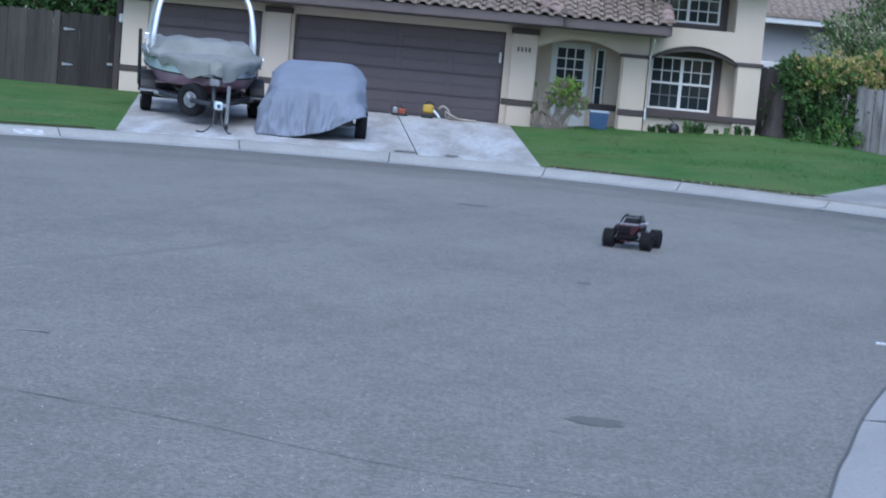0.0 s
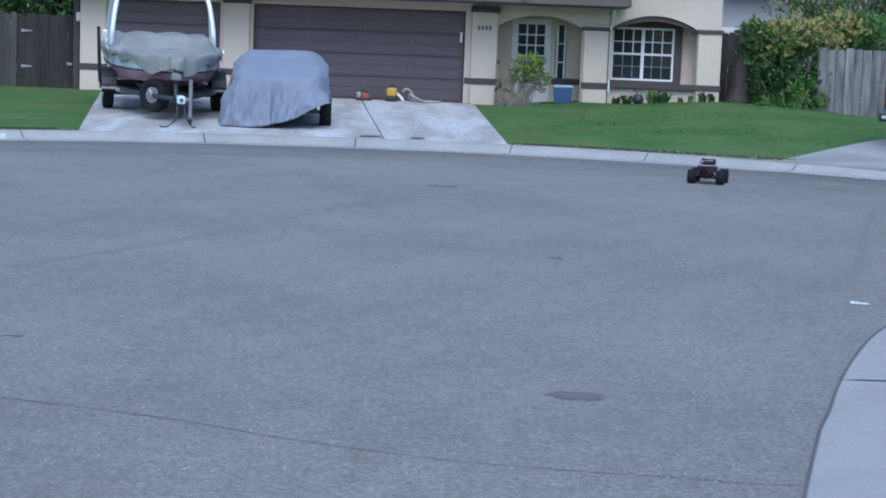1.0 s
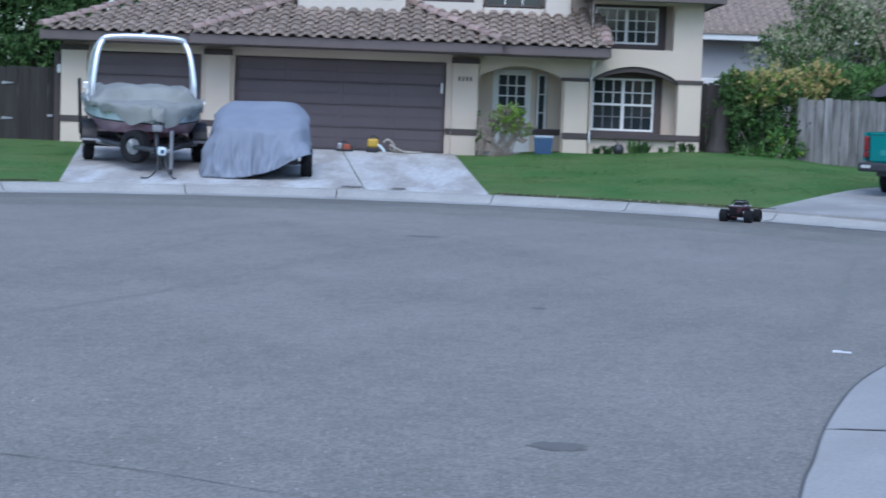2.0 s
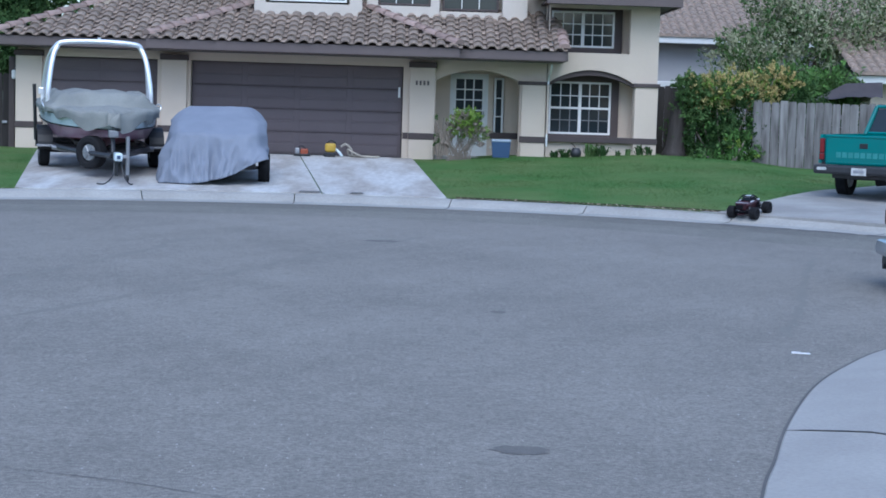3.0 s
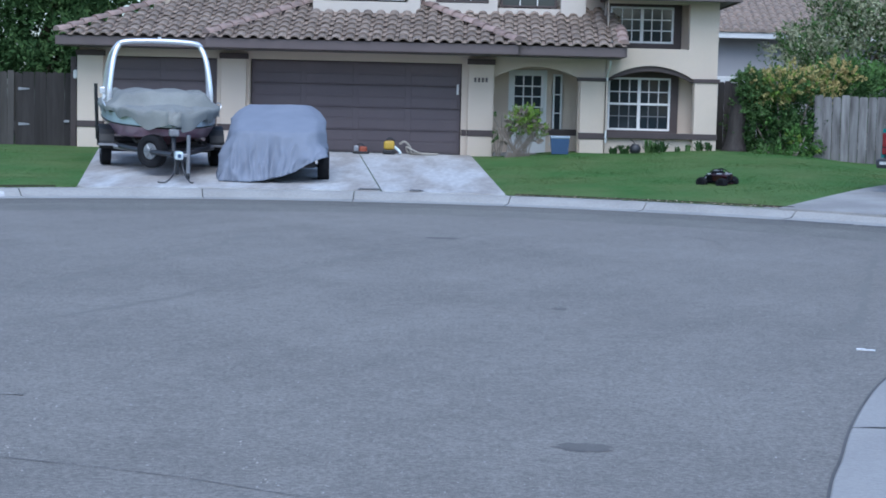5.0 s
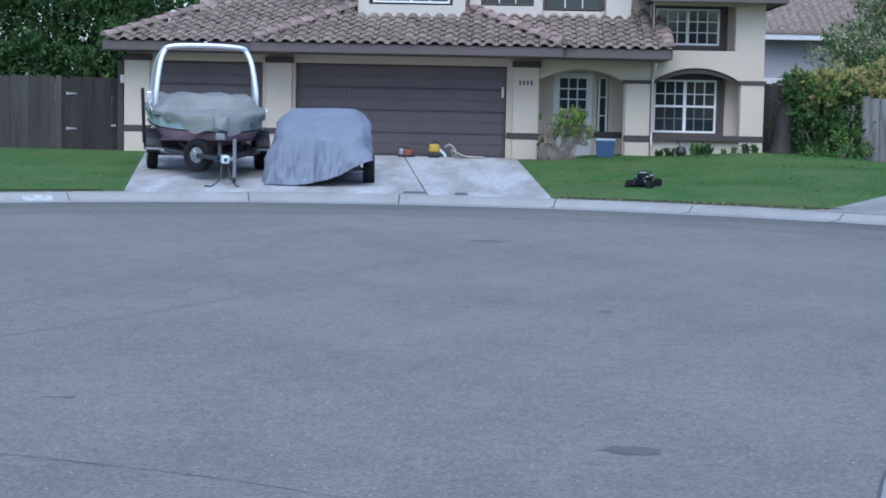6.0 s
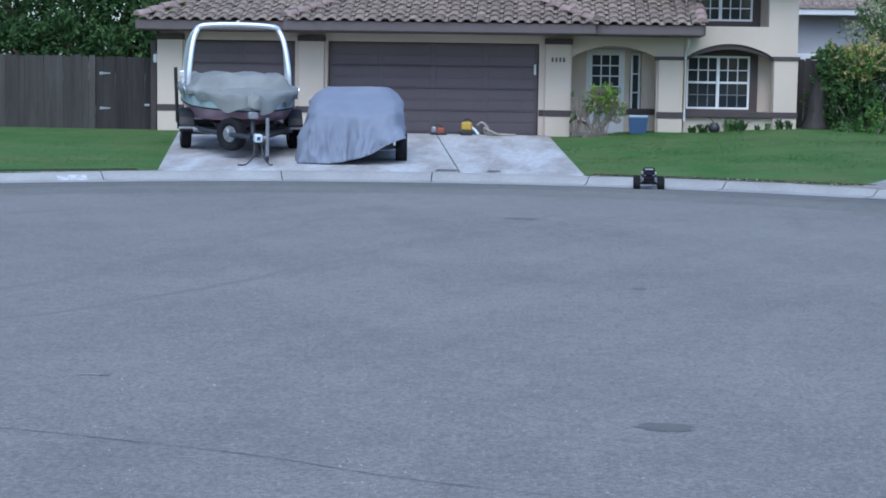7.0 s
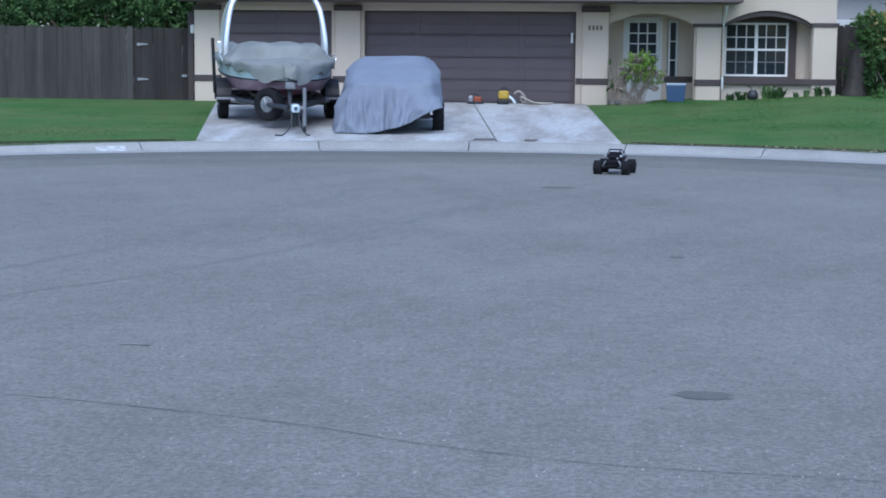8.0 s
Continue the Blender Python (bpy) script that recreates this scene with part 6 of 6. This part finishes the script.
def dry_leaves():
    rng = np.random.default_rng(5)
    verts, faces = [], []
    for i in range(170):
        x = rng.uniform(0.8, 4.9)
        y = land_edge(x) + rng.uniform(-0.12, 0.2)
        z = 0.135 + (ground_z(x, y) - 0.12 if y > land_edge(x) + 0.12 else 0) + 0.02
        r = rng.uniform(0.012, 0.03)
        a = rng.uniform(0, 6.28)
        u, v = np.array([math.cos(a), math.sin(a), rng.uniform(-0.5, 0.5)]) * r, np.array([-math.sin(a), math.cos(a), rng.uniform(-0.5, 0.5)]) * r * 0.5
        c = np.array([x, y, z])
        b = len(verts)
        verts += [tuple(c - u), tuple(c + v), tuple(c + u), tuple(c - v)]
        faces.append((b, b + 1, b + 2, b + 3))
    ob = cloud(verts, faces, "fallen_leaves", material("dry_leaf", (0.5, 0.42, 0.32), 0.8, (0.3, 0.22, 0.14), 8, 30, 0))
    return tagged(ob, "dry pale leaves along the lawn's edge", "leaves", kind="stuff")


dry_leaves()


# ---- the radio-controlled truck ----
def drive_height(p):
    """The surface under a wheel: road, kerb slope, then lawn or slab."""
    k = kerb_y(p.x)
    if p.y < k + 0.1:
        return 0.0
    if p.y < k + 0.5:
        return 0.12 * (p.y - k - 0.1) / 0.4
    return ground_z(p.x, p.y) + (0.02 if in_side_drive(p.x, p.y) else -0.055)


toy_truck = thing("toy_truck", "black and red radio-controlled monster truck with big tyres", "toy truck")
def toy_body():
    def ring(y, low, high, z0, z1):
        """Cross-section that widens upwards, with a soft shoulder."""
        m = z0 + 0.8 * (z1 - z0)
        return [(-low, y, z0), (low, y, z0), (high, y, m), (high * 0.93, y, z1), (-high * 0.93, y, z1), (-high, y, m)]
    part("chassis", box(-0.075, 0.075, -0.3, 0.3, 0.1, 0.14, 0.015), RC_DARK, toy_truck)
    part("gearbox", box(-0.06, 0.06, -0.27, -0.17, 0.09, 0.18, 0.02), RC_DARK, toy_truck)
    part("gearbox", box(-0.06, 0.06, 0.17, 0.27, 0.09, 0.18, 0.02), RC_DARK, toy_truck)
    shell = part("rear_shell", loft([ring(-0.29, 0.075, 0.12, 0.165, 0.265), ring(-0.26, 0.085, 0.142, 0.145, 0.28), ring(-0.1, 0.09, 0.142, 0.135, 0.285), ring(0.04, 0.09, 0.135, 0.135, 0.28)]), RC_RED, toy_truck, "glossy dark red rear shell")
    part("front_shell", loft([ring(0.045, 0.09, 0.134, 0.135, 0.279), ring(0.12, 0.085, 0.125, 0.14, 0.268), ring(0.22, 0.075, 0.105, 0.15, 0.24), ring(0.28, 0.06, 0.08, 0.165, 0.2)]), RC_DARK, toy_truck)
    part("tail_panel", box(-0.105, 0.03, -0.302, -0.275, 0.17, 0.255, 0.012), RC_DARK, shell)
    part("deck_edge", box(-0.125, 0.125, -0.268, -0.25, 0.278, 0.288, 0.003), RC_GREY, shell, "pale deck edge")
    part("cab", loft([ring(-0.13, 0.1, 0.095, 0.28, 0.292), ring(-0.08, 0.1, 0.08, 0.28, 0.342), ring(0.05, 0.095, 0.076, 0.28, 0.34), ring(0.13, 0.1, 0.095, 0.262, 0.276)]), RC_DARK, toy_truck)
    part("windscreen", box(-0.068, 0.068, 0.06, 0.085, 0.285, 0.33, 0.006), RC_DARK, toy_truck)
    part("rear_window", box(-0.066, 0.066, -0.112, -0.09, 0.3, 0.332, 0.006), GLASS, toy_truck)
    part("roof_panel", box(-0.075, 0.075, -0.075, 0.055, 0.338, 0.356, 0.006), RC_GREY, toy_truck, "pale roof panel")
    part("bonnet_panel", box(-0.05, 0.05, 0.13, 0.22, 0.25, 0.266, 0.008, m=pose(0, 0, 0.024, -6)), RC_DARK, toy_truck)
    for sx in (-1, 1):
        part("side_panel", box(sx * 0.12 - 0.018, sx * 0.12 + 0.018, -0.19, -0.07, 0.278, 0.298, 0.006), RC_GREY, toy_truck, "pale side panel")
        part("wing_panel", box(sx * 0.115 - 0.016, sx * 0.115 + 0.016, 0.06, 0.13, 0.262, 0.288, 0.008, m=pose(0, 0, 0.008, -4)), RC_GREY, toy_truck, "pale wing panel")
        part("cage_bar", tube(curve_points([(sx * 0.115, -0.22, 0.28), (sx * 0.09, -0.1, 0.364), (sx * 0.085, 0.03, 0.362), (sx * 0.1, 0.15, 0.27)], 4), 0.009, 6), RC_DARK, toy_truck)
        for sy in (-1, 1):
            part("shock", rod((sx * 0.07, sy * 0.2, 0.25), (sx * 0.15, sy * 0.22, 0.12), 0.016), GALV, toy_truck)
            part("arm", box(min(sx * 0.05, sx * 0.19), max(sx * 0.05, sx * 0.19), sy * 0.22 - 0.035, sy * 0.22 + 0.035, 0.085, 0.11, 0.008), RC_DARK, toy_truck)
    part("cage_bar", rod((-0.09, -0.1, 0.364), (0.09, -0.1, 0.364), 0.009), RC_DARK, toy_truck)
    part("rear_bumper", tube(curve_points([(-0.1, -0.27, 0.18), (-0.09, -0.335, 0.15), (0.09, -0.335, 0.15), (0.1, -0.27, 0.18)], 4), 0.012, 8), RC_DARK, toy_truck)
    part("front_bumper", tube(curve_points([(-0.09, 0.26, 0.17), (-0.08, 0.335, 0.14), (0.08, 0.335, 0.14), (0.09, 0.26, 0.17)], 4), 0.012, 8), RC_DARK, toy_truck)
    part("skid_plate", box(-0.06, 0.06, -0.36, -0.27, 0.085, 0.1, 0.01), RC_RED, toy_truck)
    return [wheel("wheel", toy_truck, 0.105, 0.125, pose(sx * 0.215, sy * 0.235, 0.105), 0.5, RUBBER, RC_DARK, 14) for sx in (-1, 1) for sy in (-1, 1)]


toy_wheels = toy_body()
toy_truck.scale = (0.89, 0.89, 0.89)


# ---- roof tiles, last ----
tiles_rng = random.Random(5)
roofs = {n: bpy.data.objects[n] for n in ("garage_roof", "left_roof", "porch_roof")}
lay_tiles(roofs["garage_roof"], -5.75, 0.97, 35.95, 11, garage_roof, lambda x, y: y - 35.95 < min(x + 5.75, 0.97 - x) + 0.1 and not (-3.62 < x < -1.2 and y > 37.6), tiles_rng)
lay_tiles(roofs["left_roof"], -9.12, -2.4, 36.45, 9, left_roof, lambda x, y: y - 36.45 < x + 9.12 + 0.08 and (x < -5.8 or y - 36.45 > x + 5.75 + 0.1), tiles_rng)
lay_tiles(roofs["porch_roof"], -1.4, 3.32, 36.2, 8, porch_roof, lambda x, y: x < 3.3 and (x > 1.0 or y - 36.2 > 0.97 - x + 0.1) and y < 38.3, tiles_rng)
lay_caps(roofs["left_roof"], (-9.12, 36.45, EAVE + 0.03), (-6.1, 39.47, EAVE + 0.03 + PITCH * 3.02))
lay_caps(roofs["garage_roof"], (-5.75, 35.95, EAVE + 0.03), (-2.75, 38.95, EAVE + 0.03 + PITCH * 3.0))
lay_caps(roofs["garage_roof"], (0.97, 35.95, EAVE + 0.03), (-1.2, 38.12, EAVE + 0.03 + PITCH * 2.17))
lay_caps(roofs["porch_roof"], (3.28, 36.2, EAVE + 0.02), (3.28, 37.2, EAVE + 0.02 + PITCH * 1.0))


# ---- what moves: the toy truck and its wheels ----
RC_ROWS = [
    # seconds, x, y
    (0, 1.39, 16.8), (0.2, 1.9, 18.4), (0.4, 2.34, 19.7), (0.6, 2.7, 20.74), (0.8, 2.97, 21.65),
    (1.0, 3.26, 22.5), (1.2, 3.5, 23.35), (1.4, 3.72, 24.0), (1.6, 3.93, 24.5), (1.8, 4.17, 24.9),
    (2.0, 4.42, 25.15), (2.2, 4.7, 25.4), (2.75, 5.2, 25.7), (3.3, 5.51, 25.98), (3.5, 5.71, 26.32),
    (3.7, 5.84, 26.8), (3.9, 5.9, 27.3), (4.1, 5.85, 27.85), (4.3, 5.75, 28.5), (4.5, 5.55, 28.97),
    (4.7, 5.15, 29.25), (5.25, 3.9, 30.25), (5.8, 2.65, 30.4), (6.0, 2.33, 29.95), (6.2, 2.08, 29.25),
    (6.4, 1.92, 28.5), (6.6, 1.8, 27.7), (6.8, 1.72, 27.1), (7.0, 1.64, 26.75), (7.2, 1.54, 26.35), (7.5, 1.25, 25.35),
    (7.7, 0.99, 24.5), (8.0, 0.42, 22.75),
]
# degrees by which the truck slides round against its path
SLIP = [(0, 0), (0.5, 1), (1.0, 2), (1.5, 4), (1.8, 13), (2.0, 19), (2.4, 16), (3.2, 9), (3.5, 3), (4.2, 0), (6.3, 0), (7.0, 11), (7.5, 9), (8.0, 6)]


def motions():
    ts = [r[0] for r in RC_ROWS]
    def at(t):
        i = max(0, min(len(ts) - 2, sum(1 for s in ts if s <= t) - 1))
        p = [Vector(RC_ROWS[max(0, min(len(ts) - 1, i + k))][1:3]) for k in (-1, 0, 1, 2)]
        s = [ts[max(0, min(len(ts) - 1, i + k))] for k in (-1, 0, 1, 2)]
        f = (t - s[1]) / (s[2] - s[1])
        h = s[2] - s[1]
        m1 = (p[2] - p[0]) / (s[2] - s[0])
        m2 = (p[3] - p[1]) / (s[3] - s[1])
        return (2 * f ** 3 - 3 * f * f + 1) * p[1] + (f ** 3 - 2 * f * f + f) * h * m1 + (3 * f * f - 2 * f ** 3) * p[2] + (f ** 3 - f * f) * h * m2
    times = [i / 15 for i in range(121)]
    rows, spin_rows = [], []
    yaw, spin, last = None, 0.0, None
    for t in times:
        a, b = at(max(0, t - 0.12)), at(min(8, t + 0.12))
        p = at(t)
        d = b - a
        y = math.degrees(math.atan2(-d.x, d.y))
        if yaw is not None:
            y = yaw + (y - yaw + 180) % 360 - 180
        yaw = y
        turned = yaw + np.interp(t, [s for s, _ in SLIP], [d for _, d in SLIP])
        head = Vector((-math.sin(radians(turned)), math.cos(radians(turned))))
        side = Vector((head.y, -head.x))
        front, back = drive_height(p + head * 0.24), drive_height(p - head * 0.24)
        r, l = drive_height(p + side * 0.2), drive_height(p - side * 0.2)
        rows.append((t, Matrix.Translation((p.x, p.y, (front + back) / 2)) @ pose(0, 0, 0, 0, 0, turned) @ pose(0, 0, 0, math.degrees(math.atan2(front - back, 0.48)), math.degrees(math.atan2(l - r, 0.4)), 0)))
        if last is not None:
            spin -= min(75.0, math.degrees((p - last).length / 0.1))
        last = p
        spin_rows.append((t, spin))
    walk(toy_truck, rows)
    for w in toy_wheels:
        c = w.matrix_basis.translation.copy()
        walk(w, [(t, pose(c.x, c.y, c.z, s, 0, 0)) for t, s in spin_rows])


motions()
